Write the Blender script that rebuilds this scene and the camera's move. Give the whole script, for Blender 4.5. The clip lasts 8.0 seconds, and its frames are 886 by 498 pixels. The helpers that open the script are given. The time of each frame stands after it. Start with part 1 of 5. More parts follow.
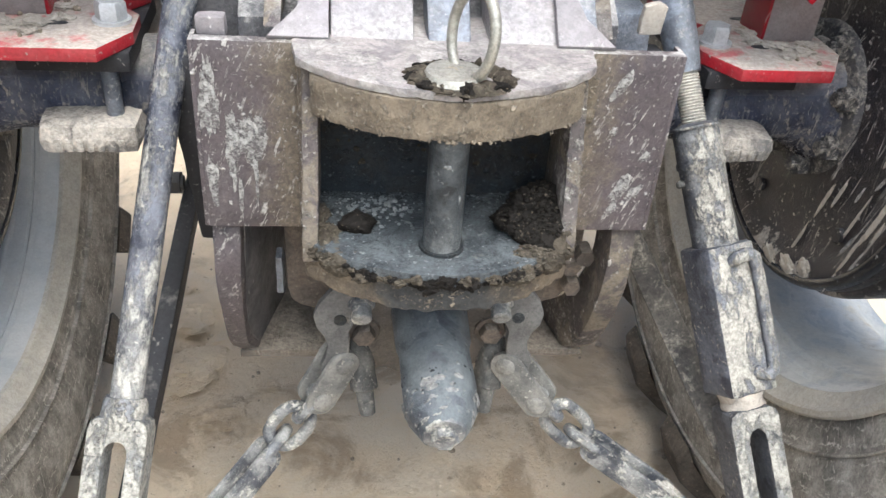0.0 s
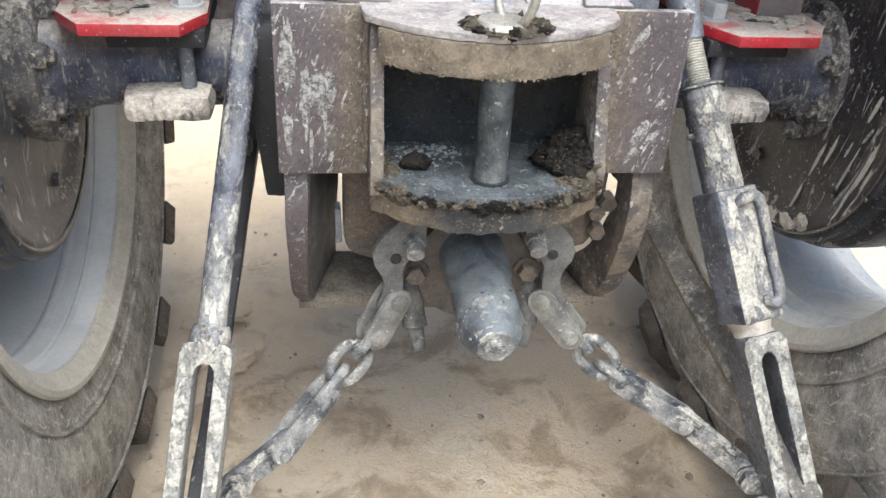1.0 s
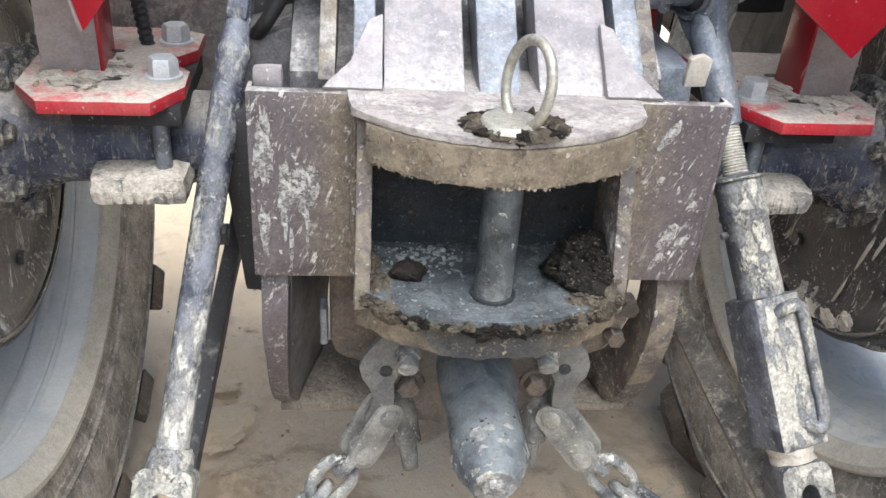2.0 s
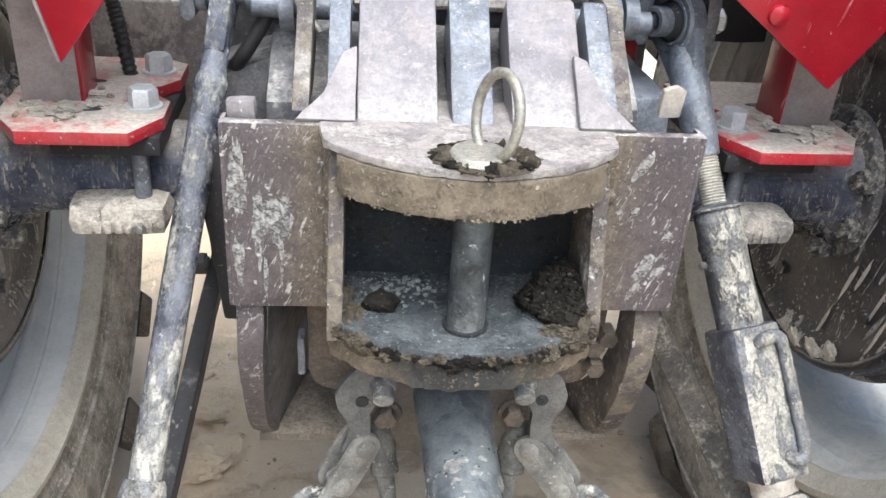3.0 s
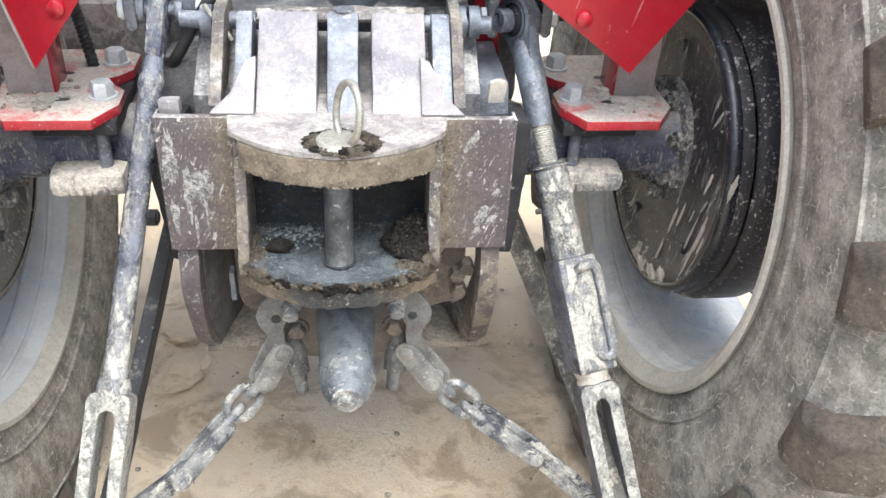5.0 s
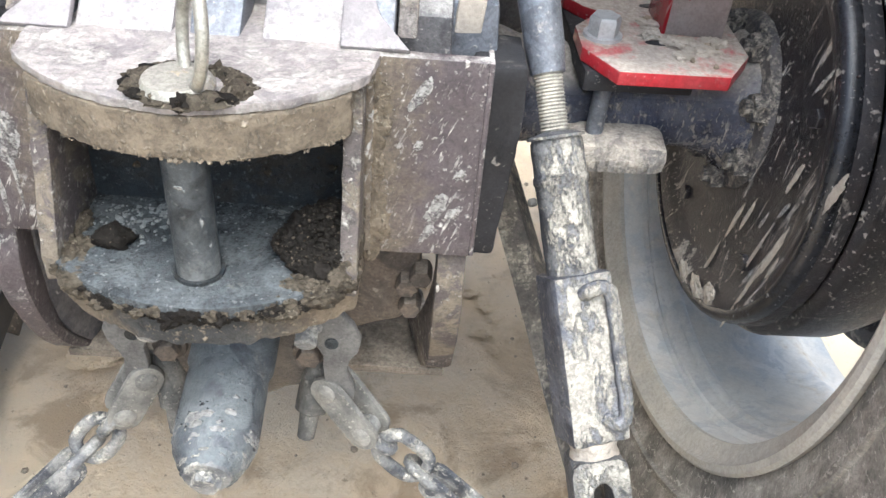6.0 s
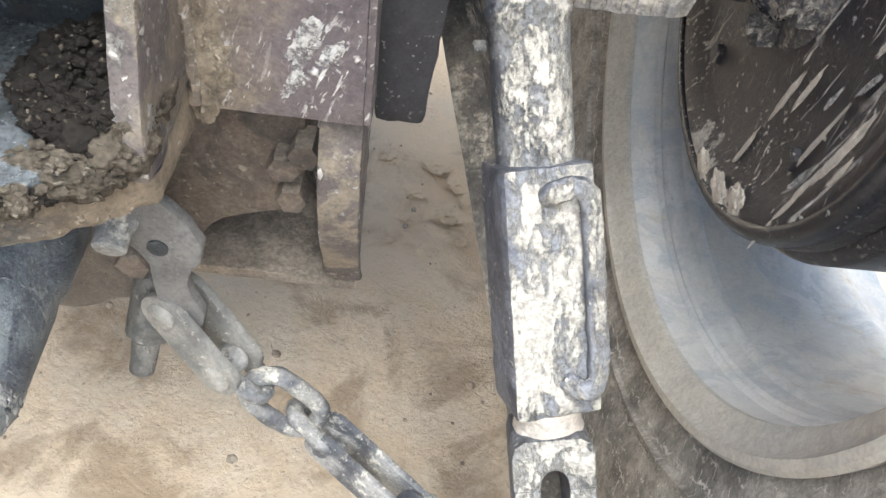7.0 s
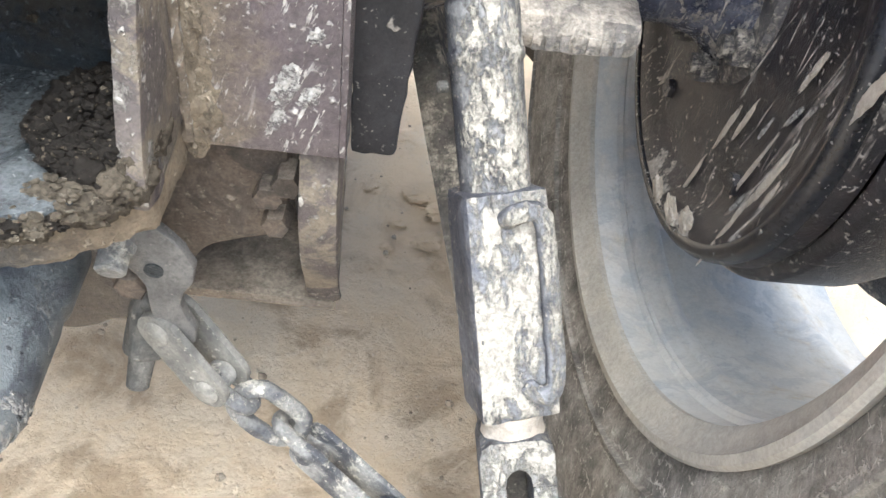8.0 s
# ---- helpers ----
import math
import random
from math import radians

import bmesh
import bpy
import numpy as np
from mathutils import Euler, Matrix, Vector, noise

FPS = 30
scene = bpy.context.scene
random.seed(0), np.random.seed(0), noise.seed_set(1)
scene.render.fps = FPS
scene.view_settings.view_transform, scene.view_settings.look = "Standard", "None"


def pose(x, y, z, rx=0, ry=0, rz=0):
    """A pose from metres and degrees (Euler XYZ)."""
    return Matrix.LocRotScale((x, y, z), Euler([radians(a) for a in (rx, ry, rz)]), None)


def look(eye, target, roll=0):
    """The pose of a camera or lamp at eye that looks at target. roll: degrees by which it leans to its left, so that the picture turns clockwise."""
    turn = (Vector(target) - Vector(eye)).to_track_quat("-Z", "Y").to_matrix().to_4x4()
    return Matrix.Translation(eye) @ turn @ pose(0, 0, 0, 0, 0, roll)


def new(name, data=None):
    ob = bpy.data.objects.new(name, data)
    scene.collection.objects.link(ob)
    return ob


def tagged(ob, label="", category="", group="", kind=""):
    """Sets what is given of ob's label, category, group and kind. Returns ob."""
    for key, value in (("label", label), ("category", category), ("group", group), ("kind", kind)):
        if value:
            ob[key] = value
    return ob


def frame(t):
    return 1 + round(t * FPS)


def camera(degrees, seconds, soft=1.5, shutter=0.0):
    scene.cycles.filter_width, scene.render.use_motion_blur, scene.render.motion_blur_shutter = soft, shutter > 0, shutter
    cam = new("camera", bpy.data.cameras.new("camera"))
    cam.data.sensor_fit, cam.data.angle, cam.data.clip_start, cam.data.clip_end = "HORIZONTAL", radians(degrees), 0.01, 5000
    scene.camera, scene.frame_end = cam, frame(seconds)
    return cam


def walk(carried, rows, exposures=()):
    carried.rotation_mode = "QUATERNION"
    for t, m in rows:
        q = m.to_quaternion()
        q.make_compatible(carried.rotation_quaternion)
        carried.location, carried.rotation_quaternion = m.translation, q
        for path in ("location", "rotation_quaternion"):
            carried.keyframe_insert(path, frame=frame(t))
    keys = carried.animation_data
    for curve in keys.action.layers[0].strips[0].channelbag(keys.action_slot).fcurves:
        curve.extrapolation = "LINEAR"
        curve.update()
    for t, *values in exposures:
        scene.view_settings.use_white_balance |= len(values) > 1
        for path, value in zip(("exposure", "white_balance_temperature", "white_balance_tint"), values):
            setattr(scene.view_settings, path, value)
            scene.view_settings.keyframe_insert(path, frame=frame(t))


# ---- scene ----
cam = camera(55.3, 8.0)
PATH = [
    (0, (-0.076, -0.68, 1.052), (0.133, 0.957, -0.077), 3.9),
    (0.5, (-0.137, -0.775, 1.054), (0.064, 0.924, 0.019), 3.2),
    (1, (-0.145, -0.825, 1.02), (0.082, 0.866, -0.024), 2.6),
    (1.5, (-0.145, -0.79, 1.04), (0.076, 0.92, 0.027), 2.7),
    (2, (-0.11, -0.687, 1.038), (0.071, 1.036, 0.039), 3.2),
    (2.2, (-0.092, -0.66, 1.024), (0.076, 1.059, 0.016), 3.5),
    (3.3, (-0.084, -0.725, 1.054), (0.092, 1.034, 0.121), 3.0),
    (3.5, (-0.086, -0.78, 1.06), (0.079, 0.982, 0.127), 2.6),
    (4, (-0.115, -0.879, 1.101), (0.074, 0.883, 0.173), 2.5),
    (4.5, (-0.098, -0.938, 1.174), (0.073, 0.804, 0.207), 1.5),
    (4.7, (-0.051, -0.949, 1.209), (0.129, 0.759, 0.183), 1.5),
    (5.8, (0.161, -0.651, 1.12), (0.275, 0.949, -0.075), 4.9),
    (6, (0.164, -0.572, 1.06), (0.223, 1.0, -0.174), 4.2),
    (6.5, (0.214, -0.402, 0.94), (0.302, 1.038, -0.446), 8.3),
    (7, (0.243, -0.355, 0.898), (0.306, 1.003, -0.569), 8.1),
    (7.5, (0.251, -0.347, 0.905), (0.32, 1.006, -0.566), 8.0),
    (8, (0.253, -0.397, 0.934), (0.341, 1.014, -0.481), 8.0),
]
walk(cam, [(t, look(eye, target, roll)) for t, eye, target, roll in PATH],
     exposures=[(0, 0.95, 5550, 4), (1.0, 1.0, 5550, 4), (3.5, 1.02, 5550, 4), (4.0, 1.06, 5550, 4), (4.5, 1.22, 5550, 4), (5.8, 1.22, 5550, 4), (6.5, 1.36, 5550, 4), (8.0, 1.43, 5550, 4)])

# ---- world, sun ----
world = bpy.data.worlds.new("overcast_sky")
scene.world = world
world.use_nodes = True
wn = world.node_tree
sky = wn.nodes.new("ShaderNodeTexSky")
sky.sky_type, sky.sun_disc = "NISHITA", False
sky.sun_elevation, sky.sun_rotation = radians(68), radians(166)
sky.air_density, sky.dust_density, sky.ozone_density = 0.8, 9.0, 0.3
wn.links.new(sky.outputs[0], wn.nodes["Background"].inputs[0])
wn.nodes["Background"].inputs[1].default_value = 0.15
sun = new("sun", bpy.data.lights.new("sun", "SUN"))
sun.data.energy, sun.data.angle, sun.data.color = 1.5, radians(80), (1.0, 0.98, 0.92)
sun.matrix_world = look((0.45, -1.7, 3.9), (0, 0, 0.3))



# ---- materials ----
def node(nt, kind, **values):
    n = nt.nodes.new(kind)
    for key, value in values.items():
        n.inputs[key.replace("_", " ")].default_value = value
    return n


def ramp(nt, source, low, high):
    n = nt.nodes.new("ShaderNodeMapRange")
    n.interpolation_type = "SMOOTHSTEP"
    n.inputs["From Min"].default_value, n.inputs["From Max"].default_value = low, high
    nt.links.new(source, n.inputs["Value"])
    return n.outputs["Result"]


def grain(nt, coords, scale, detail=5.0, rough=0.6, stretch=None, turn=(0, 0, 0), shift=(0, 0, 0), warp=0.0):
    m = nt.nodes.new("ShaderNodeMapping")
    m.vector_type = "TEXTURE"
    m.inputs["Scale"].default_value = [1 / v for v in stretch or (1, 1, 1)]
    m.inputs["Rotation"].default_value = [radians(a) for a in turn]
    m.inputs["Location"].default_value = shift
    nt.links.new(coords, m.inputs["Vector"])
    n = node(nt, "ShaderNodeTexNoise", Scale=scale, Detail=detail, Roughness=rough, Distortion=warp)
    nt.links.new(m.outputs[0], n.inputs["Vector"])
    return n.outputs["Fac"]


def maths(nt, op, a, b):
    n = nt.nodes.new("ShaderNodeMath")
    n.operation, n.use_clamp = op, True
    for i, v in enumerate((a, b)):
        if isinstance(v, (int, float)):
            n.inputs[i].default_value = v
        else:
            nt.links.new(v, n.inputs[i])
    return n.outputs[0]


def blend(nt, fac, a, b):
    n = nt.nodes.new("ShaderNodeMix")
    n.data_type = "RGBA"
    for slot, v in ((0, fac), (6, a), (7, b)):
        if isinstance(v, (int, float)):
            n.inputs[slot].default_value = v
        elif isinstance(v, tuple):
            n.inputs[slot].default_value = (*v, 1)
        else:
            nt.links.new(v, n.inputs[slot])
    return n.outputs[2]


CLAY, PALE, DUST = (0.30, 0.235, 0.165), (0.56, 0.52, 0.46), (0.37, 0.32, 0.265)


def coated(name, base, mud=PALE, patch=None, speck=None, streak=None, dust=0.0, film=0.0, rough=0.5, metal=0.0,
           scale=1.0, bump=0.35, vary=0.35, film_colour=DUST, patch_scale=20.0, speck_scale=230.0, second=None, soft=0.07, veins=None, lean=-14, draw=None, run=(120, 0.13), zone=None, spin=None, grime=0.38, thick=0.25, gloss=0.5, thrown=0.0, film_at=0.5, moulded=0.0, settled=None):
    """Painted or bare metal, rubber or earth under patches, specks and drips of dried mud, and dust on what faces up."""
    material = bpy.data.materials.new(name)
    material.use_nodes = True
    nt = material.node_tree
    shader = nt.nodes["Principled BSDF"]
    pos = nt.nodes.new("ShaderNodeTexCoord").outputs["Object"]
    fine = grain(nt, pos, 160 * scale, 6, 0.65)
    broad = grain(nt, pos, 9 * scale, 5, 0.6, warp=0.4)
    low = tuple(c * (1 - vary) for c in base)
    high = tuple(min(1, c * (1 + vary)) for c in base)
    colour = blend(nt, ramp(nt, broad, 0.3, 0.7), low, high)
    if second:
        colour = blend(nt, ramp(nt, grain(nt, pos, 22 * scale, 6, 0.7, shift=(3, 1, 7), warp=0.8), 0.47, 0.56), colour, second)
    struck = None
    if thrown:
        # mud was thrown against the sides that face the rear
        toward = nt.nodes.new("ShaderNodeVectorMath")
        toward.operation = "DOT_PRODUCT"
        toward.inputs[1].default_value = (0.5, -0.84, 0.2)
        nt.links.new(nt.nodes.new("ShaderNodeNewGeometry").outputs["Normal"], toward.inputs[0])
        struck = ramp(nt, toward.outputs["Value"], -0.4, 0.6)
    if film:
        veil = maths(nt, "MULTIPLY", ramp(nt, grain(nt, pos, 24 * scale, 6, 0.62, shift=(7, 3, 1)), film_at - thick, film_at + thick), film)
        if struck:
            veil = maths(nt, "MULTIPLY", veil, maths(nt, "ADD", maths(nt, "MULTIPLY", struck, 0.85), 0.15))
        colour = blend(nt, veil, colour, film_colour)
    if zone:
        axis, near, far, zone_colour, strength = zone
        split = nt.nodes.new("ShaderNodeSeparateXYZ")
        nt.links.new(pos, split.inputs[0])
        reach = nt.nodes.new("ShaderNodeMath")
        reach.operation = "ABSOLUTE"
        nt.links.new(split.outputs[axis], reach.inputs[0])
        ragged = nt.nodes.new("ShaderNodeMath")
        ragged.operation = "MULTIPLY_ADD"
        nt.links.new(grain(nt, pos, 38 * scale, 9, 0.72, shift=(2, 6, 6), warp=0.4), ragged.inputs[0])
        ragged.inputs[1].default_value = abs(far - near) * 2.2
        nt.links.new(reach.outputs[0], ragged.inputs[2])
        half = abs(far - near) * 1.1
        cover = ramp(nt, ragged.outputs[0], min(near, far) + half, max(near, far) + half)
        if near < far:
            cover = maths(nt, "SUBTRACT", 1.0, cover)
        wet = blend(nt, ramp(nt, fine, 0.3, 0.7), tuple(c * 0.65 for c in zone_colour), tuple(c * 1.3 for c in zone_colour))
        colour = blend(nt, maths(nt, "MULTIPLY", cover, strength), colour, wet)
    mask = 0.0
    if patch:
        large = grain(nt, pos, patch_scale * scale, 10, 0.68, stretch=draw, shift=(1, 5, 2), warp=0.35)
        small = grain(nt, pos, patch_scale * 4.6 * scale, 8, 0.72, stretch=draw, shift=(3, 4, 8), warp=0.5)
        both = maths(nt, "ADD", maths(nt, "MULTIPLY", large, 0.72), maths(nt, "MULTIPLY", small, 0.46))
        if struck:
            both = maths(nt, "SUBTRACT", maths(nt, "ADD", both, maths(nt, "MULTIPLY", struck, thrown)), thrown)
        mask = maths(nt, "MAXIMUM", mask, ramp(nt, both, patch + 0.09, patch + 0.09 + soft))
    if streak:
        around = spin or (0, lean, 0)
        s = grain(nt, pos, run[0] * scale, 4, 0.6, stretch=(1, 1, run[1]) if not spin else (1, run[1], 1), turn=around, shift=(2, 2, 9), warp=0.3)
        where = ramp(nt, grain(nt, pos, 15 * scale, 5, 0.65, shift=(5, 9, 2)), 0.42, 0.60)
        s = maths(nt, "MULTIPLY", ramp(nt, s, streak, streak + 0.035), where)
        mask = maths(nt, "MAXIMUM", mask, s)
        s = grain(nt, pos, run[0] * 2.1 * scale, 3, 0.6, stretch=(1, 1, run[1]) if not spin else (1, run[1], 1), turn=tuple(1.25 * a for a in around), shift=(5, 1, 4), warp=0.4)
        mask = maths(nt, "MAXIMUM", mask, maths(nt, "MULTIPLY", ramp(nt, s, streak + 0.02, streak + 0.05), where))
    if speck:
        s = grain(nt, pos, speck_scale * scale, 2.5, 0.5, shift=(4, 8, 3))
        where = ramp(nt, grain(nt, pos, 14 * scale, 4, 0.6, shift=(8, 2, 5)), 0.40, 0.62)
        s = maths(nt, "MULTIPLY", ramp(nt, s, speck + 0.02, speck + 0.09), where)
        mask = maths(nt, "MAXIMUM", mask, s)
        s = ramp(nt, grain(nt, pos, speck_scale * 0.38 * scale, 2.0, 0.5, shift=(1, 2, 7)), speck + 0.08, speck + 0.14)
        mask = maths(nt, "MAXIMUM", mask, s)
    if veins:
        v = node(nt, "ShaderNodeTexVoronoi", Scale=veins * scale)
        v.feature = "DISTANCE_TO_EDGE"
        wobble = nt.nodes.new("ShaderNodeVectorMath")
        wobble.operation = "ADD"
        n = node(nt, "ShaderNodeTexNoise", Scale=60 * scale, Detail=4.0)
        nt.links.new(pos, n.inputs["Vector"])
        half = nt.nodes.new("ShaderNodeVectorMath")
        half.operation = "SCALE"
        half.inputs["Scale"].default_value = 0.03
        nt.links.new(n.outputs["Color"], half.inputs[0])
        nt.links.new(pos, wobble.inputs[0])
        nt.links.new(half.outputs[0], wobble.inputs[1])
        nt.links.new(wobble.outputs[0], v.inputs["Vector"])
        line = maths(nt, "SUBTRACT", 1.0, ramp(nt, v.outputs["Distance"], 0.01, 0.09))
        some = ramp(nt, grain(nt, pos, 70 * scale, 3, 0.6, shift=(6, 6, 1)), 0.46, 0.58)
        mask = maths(nt, "MAXIMUM", mask, maths(nt, "MULTIPLY", maths(nt, "MULTIPLY", line, some), 0.9))
    if settled:
        # mud that ran down and dried low on the plate
        split = nt.nodes.new("ShaderNodeSeparateXYZ")
        nt.links.new(pos, split.inputs[0])
        low = maths(nt, "MULTIPLY", ramp(nt, split.outputs[0], settled[0], settled[1]), 0.26)
        ragged = maths(nt, "ADD", grain(nt, pos, 26, 8, 0.66, stretch=(0.6, 1, 1), turn=(0, 0, 20), shift=(4, 4, 2), warp=0.15), low)
        mask = maths(nt, "MAXIMUM", mask, maths(nt, "MULTIPLY", ramp(nt, ragged, 0.735, 0.775), 0.9))
    if moulded:
        # fine ribs and nicks moulded round the tyre, their edges worn pale
        split = nt.nodes.new("ShaderNodeSeparateXYZ")
        nt.links.new(pos, split.inputs[0])
        turn = nt.nodes.new("ShaderNodeMath")
        turn.operation = "ARCTAN2"
        nt.links.new(split.outputs[1], turn.inputs[0])
        nt.links.new(split.outputs[0], turn.inputs[1])
        flat = nt.nodes.new("ShaderNodeVectorMath")
        flat.operation = "MULTIPLY"
        flat.inputs[1].default_value = (1, 1, 0)
        nt.links.new(pos, flat.inputs[0])
        reach = nt.nodes.new("ShaderNodeVectorMath")
        reach.operation = "LENGTH"
        nt.links.new(flat.outputs[0], reach.inputs[0])
        polar = nt.nodes.new("ShaderNodeCombineXYZ")
        nt.links.new(turn.outputs[0], polar.inputs[0])
        nt.links.new(reach.outputs["Value"], polar.inputs[1])
        nt.links.new(split.outputs[2], polar.inputs[2])
        wander = node(nt, "ShaderNodeTexNoise", Scale=38.0, Detail=4.0, Roughness=0.7)
        nt.links.new(pos, wander.inputs["Vector"])
        drift = nt.nodes.new("ShaderNodeVectorMath")
        drift.operation = "MULTIPLY_ADD"
        drift.inputs[1].default_value = (0.045, 0.030, 0.0)
        nt.links.new(wander.outputs["Color"], drift.inputs[0])
        nt.links.new(polar.outputs[0], drift.inputs[2])
        for wide, tall, shown, shift in ((0.080, 0.019, 0.49, 3), (0.034, 0.050, 0.50, 8)):
            ribs = node(nt, "ShaderNodeTexBrick", Scale=1.0, Mortar_Size=0.0013, Mortar_Smooth=0.4, Brick_Width=wide, Row_Height=tall)
            nt.links.new(drift.outputs[0], ribs.inputs["Vector"])
            some = ramp(nt, grain(nt, pos, 55, 3, 0.6, shift=(shift, 2, 5)), shown, shown + 0.08)
            mask = maths(nt, "MAXIMUM", mask, maths(nt, "MULTIPLY", maths(nt, "MULTIPLY", ribs.outputs["Fac"], some), 0.85 * moulded))
    if dust:
        up = nt.nodes.new("ShaderNodeSeparateXYZ")
        nt.links.new(nt.nodes.new("ShaderNodeNewGeometry").outputs["Normal"], up.inputs[0])
        facing = ramp(nt, up.outputs[2], 0.35, 0.95)
        cover = ramp(nt, grain(nt, pos, 26 * scale, 7, 0.7, shift=(9, 1, 4)), 0.62 - 0.4 * dust, 0.82 - 0.4 * dust)
        mask = maths(nt, "MAXIMUM", mask, maths(nt, "MULTIPLY", facing, cover))
    tint = blend(nt, ramp(nt, fine, 0.3, 0.7), tuple(c * 0.78 for c in mud), tuple(min(1, c * 1.12) for c in mud))
    colour = blend(nt, mask, colour, tint)
    pitted = grain(nt, pos, 105 * scale, 9, 0.78, shift=(5, 5, 5), warp=0.3)
    sandy = grain(nt, pos, 330 * scale, 5, 0.7, shift=(1, 9, 4))
    shade = nt.nodes.new("ShaderNodeMapRange")
    shade.interpolation_type = "SMOOTHSTEP"
    for key, v in (("From Min", 0.38), ("From Max", 0.60), ("To Min", 1 - grime), ("To Max", 1 + 0.3 * grime)):
        shade.inputs[key].default_value = v
    nt.links.new(maths(nt, "ADD", maths(nt, "MULTIPLY", pitted, 0.55), maths(nt, "MULTIPLY", sandy, 0.45)), shade.inputs["Value"])
    worn = nt.nodes.new("ShaderNodeMix")
    worn.data_type, worn.blend_type = "RGBA", "MULTIPLY"
    worn.inputs[0].default_value = 1.0
    nt.links.new(colour, worn.inputs[6])
    nt.links.new(shade.outputs[0], worn.inputs[7])
    nt.links.new(worn.outputs[2], shader.inputs["Base Color"])
    shader.inputs["Specular IOR Level"].default_value = gloss
    r = nt.nodes.new("ShaderNodeMapRange")
    r.inputs["To Min"].default_value, r.inputs["To Max"].default_value = rough, 0.95
    m = nt.nodes.new("ShaderNodeMapRange")
    m.inputs["To Min"].default_value, m.inputs["To Max"].default_value = metal, 0.0
    for n, slot in ((r, "Roughness"), (m, "Metallic")):
        if isinstance(mask, float):
            n.inputs["Value"].default_value = mask
        else:
            nt.links.new(mask, n.inputs["Value"])
        nt.links.new(n.outputs[0], shader.inputs[slot])
    height = maths(nt, "ADD", maths(nt, "ADD", maths(nt, "MULTIPLY", sandy, 0.35), maths(nt, "MULTIPLY", pitted, 0.35)), maths(nt, "MULTIPLY", mask, 0.4))
    b = node(nt, "ShaderNodeBump", Strength=bump, Distance=0.0035)
    nt.links.new(height, b.inputs["Height"])
    nt.links.new(b.outputs[0], shader.inputs["Normal"])
    return material


BROWN = coated("brown_painted_steel", (0.072, 0.058, 0.063), mud=(0.46, 0.44, 0.41), speck=0.585, streak=0.605, run=(170, 0.20), lean=20, patch=0.63, patch_scale=34, dust=0.55, film=0.42, film_colour=(0.135, 0.117, 0.122), rough=0.42, soft=0.08, bump=0.7, second=(0.092, 0.077, 0.079), zone=(0, 0.125, 0.178, (0.165, 0.135, 0.098), 0.85))
CLAYED = coated("brown_steel_under_clay", (0.075, 0.062, 0.064), mud=(0.43, 0.405, 0.365), speck=0.60, patch=0.545, dust=0.5, film=0.6, film_colour=(0.165, 0.142, 0.116), rough=0.65, bump=1.0, patch_scale=32, soft=0.10, second=(0.19, 0.158, 0.115))
LILAC = coated("dusty_lilac_steel", (0.160, 0.145, 0.158), mud=(0.39, 0.37, 0.36), speck=0.63, patch=0.57, dust=0.3, film=0.7, film_colour=(0.25, 0.232, 0.24), rough=0.42, soft=0.10, grime=0.25, zone=(2, 0.790, 0.835, (0.335, 0.312, 0.30), 0.75), streak=0.64, lean=4, second=(0.235, 0.205, 0.200), bump=0.5)
WHITED = coated("dust_whitened_steel", grime=0.24, base=(0.165, 0.148, 0.15), mud=(0.43, 0.40, 0.37), patch=0.47, speck=0.62, dust=0.2, film=0.85, film_colour=(0.335, 0.305, 0.285), rough=0.6, soft=0.13, bump=0.8, patch_scale=30, second=(0.36, 0.32, 0.30))
EARTHY = coated("earth_caked_steel", (0.14, 0.112, 0.078), mud=(0.33, 0.285, 0.22), patch=0.55, speck=0.58, film=0.8, film_colour=(0.225, 0.185, 0.132), rough=0.85, bump=1.0, patch_scale=55, soft=0.10, second=(0.09, 0.071, 0.050), draw=(1, 1, 0.6))
RUSTY = coated("dusty_cast_iron", (0.068, 0.056, 0.047), mud=(0.26, 0.222, 0.175), patch=0.58, speck=0.63, dust=0.5, film=0.7, film_colour=(0.135, 0.110, 0.086), rough=0.8, soft=0.08, bump=0.8, second=(0.13, 0.10, 0.075))
OILY = coated("oily_dark_steel", (0.014, 0.018, 0.022), mud=(0.16, 0.172, 0.172), speck=0.60, patch=0.60, film=0.7, film_colour=(0.042, 0.051, 0.057), rough=0.4, metal=0.0, gloss=0.3, patch_scale=60, soft=0.09, bump=1.0, second=(0.026, 0.021, 0.015), grime=0.5)
OILED_TOP = coated("oiled_plate", (0.066, 0.074, 0.079), mud=(0.25, 0.255, 0.243), speck=0.635, patch=0.585, film=0.8, thick=0.12, film_colour=(0.125, 0.136, 0.140), rough=0.26, metal=0.1, patch_scale=46, soft=0.08, bump=1.0, second=(0.040, 0.046, 0.050), grime=0.45)
NAVY = coated("navy_painted_casting", (0.018, 0.025, 0.055), mud=(0.38, 0.35, 0.31), speck=0.60, streak=0.58, patch=0.535, dust=0.9, film=0.7, thick=0.15, film_colour=(0.145, 0.15, 0.178), rough=0.26, soft=0.09, spin=(0, 0, 90), bump=0.8)
BLACK = coated("black_painted_drum", (0.017, 0.016, 0.019), mud=(0.44, 0.405, 0.36), speck=0.59, streak=0.61, run=(85, 0.05), spin=(0, 0, -75), patch=0.70, film=0.35, film_colour=(0.044, 0.038, 0.040), gloss=0.5, rough=0.32, soft=0.05, second=(0.030, 0.024, 0.024), bump=0.8, settled=(0.13, 0.21))
LIP = coated("glossy_black_lip", (0.016, 0.017, 0.021), mud=(0.30, 0.28, 0.25), speck=0.63, rough=0.22, film=0.25, film_colour=(0.06, 0.058, 0.058), bump=0.3)
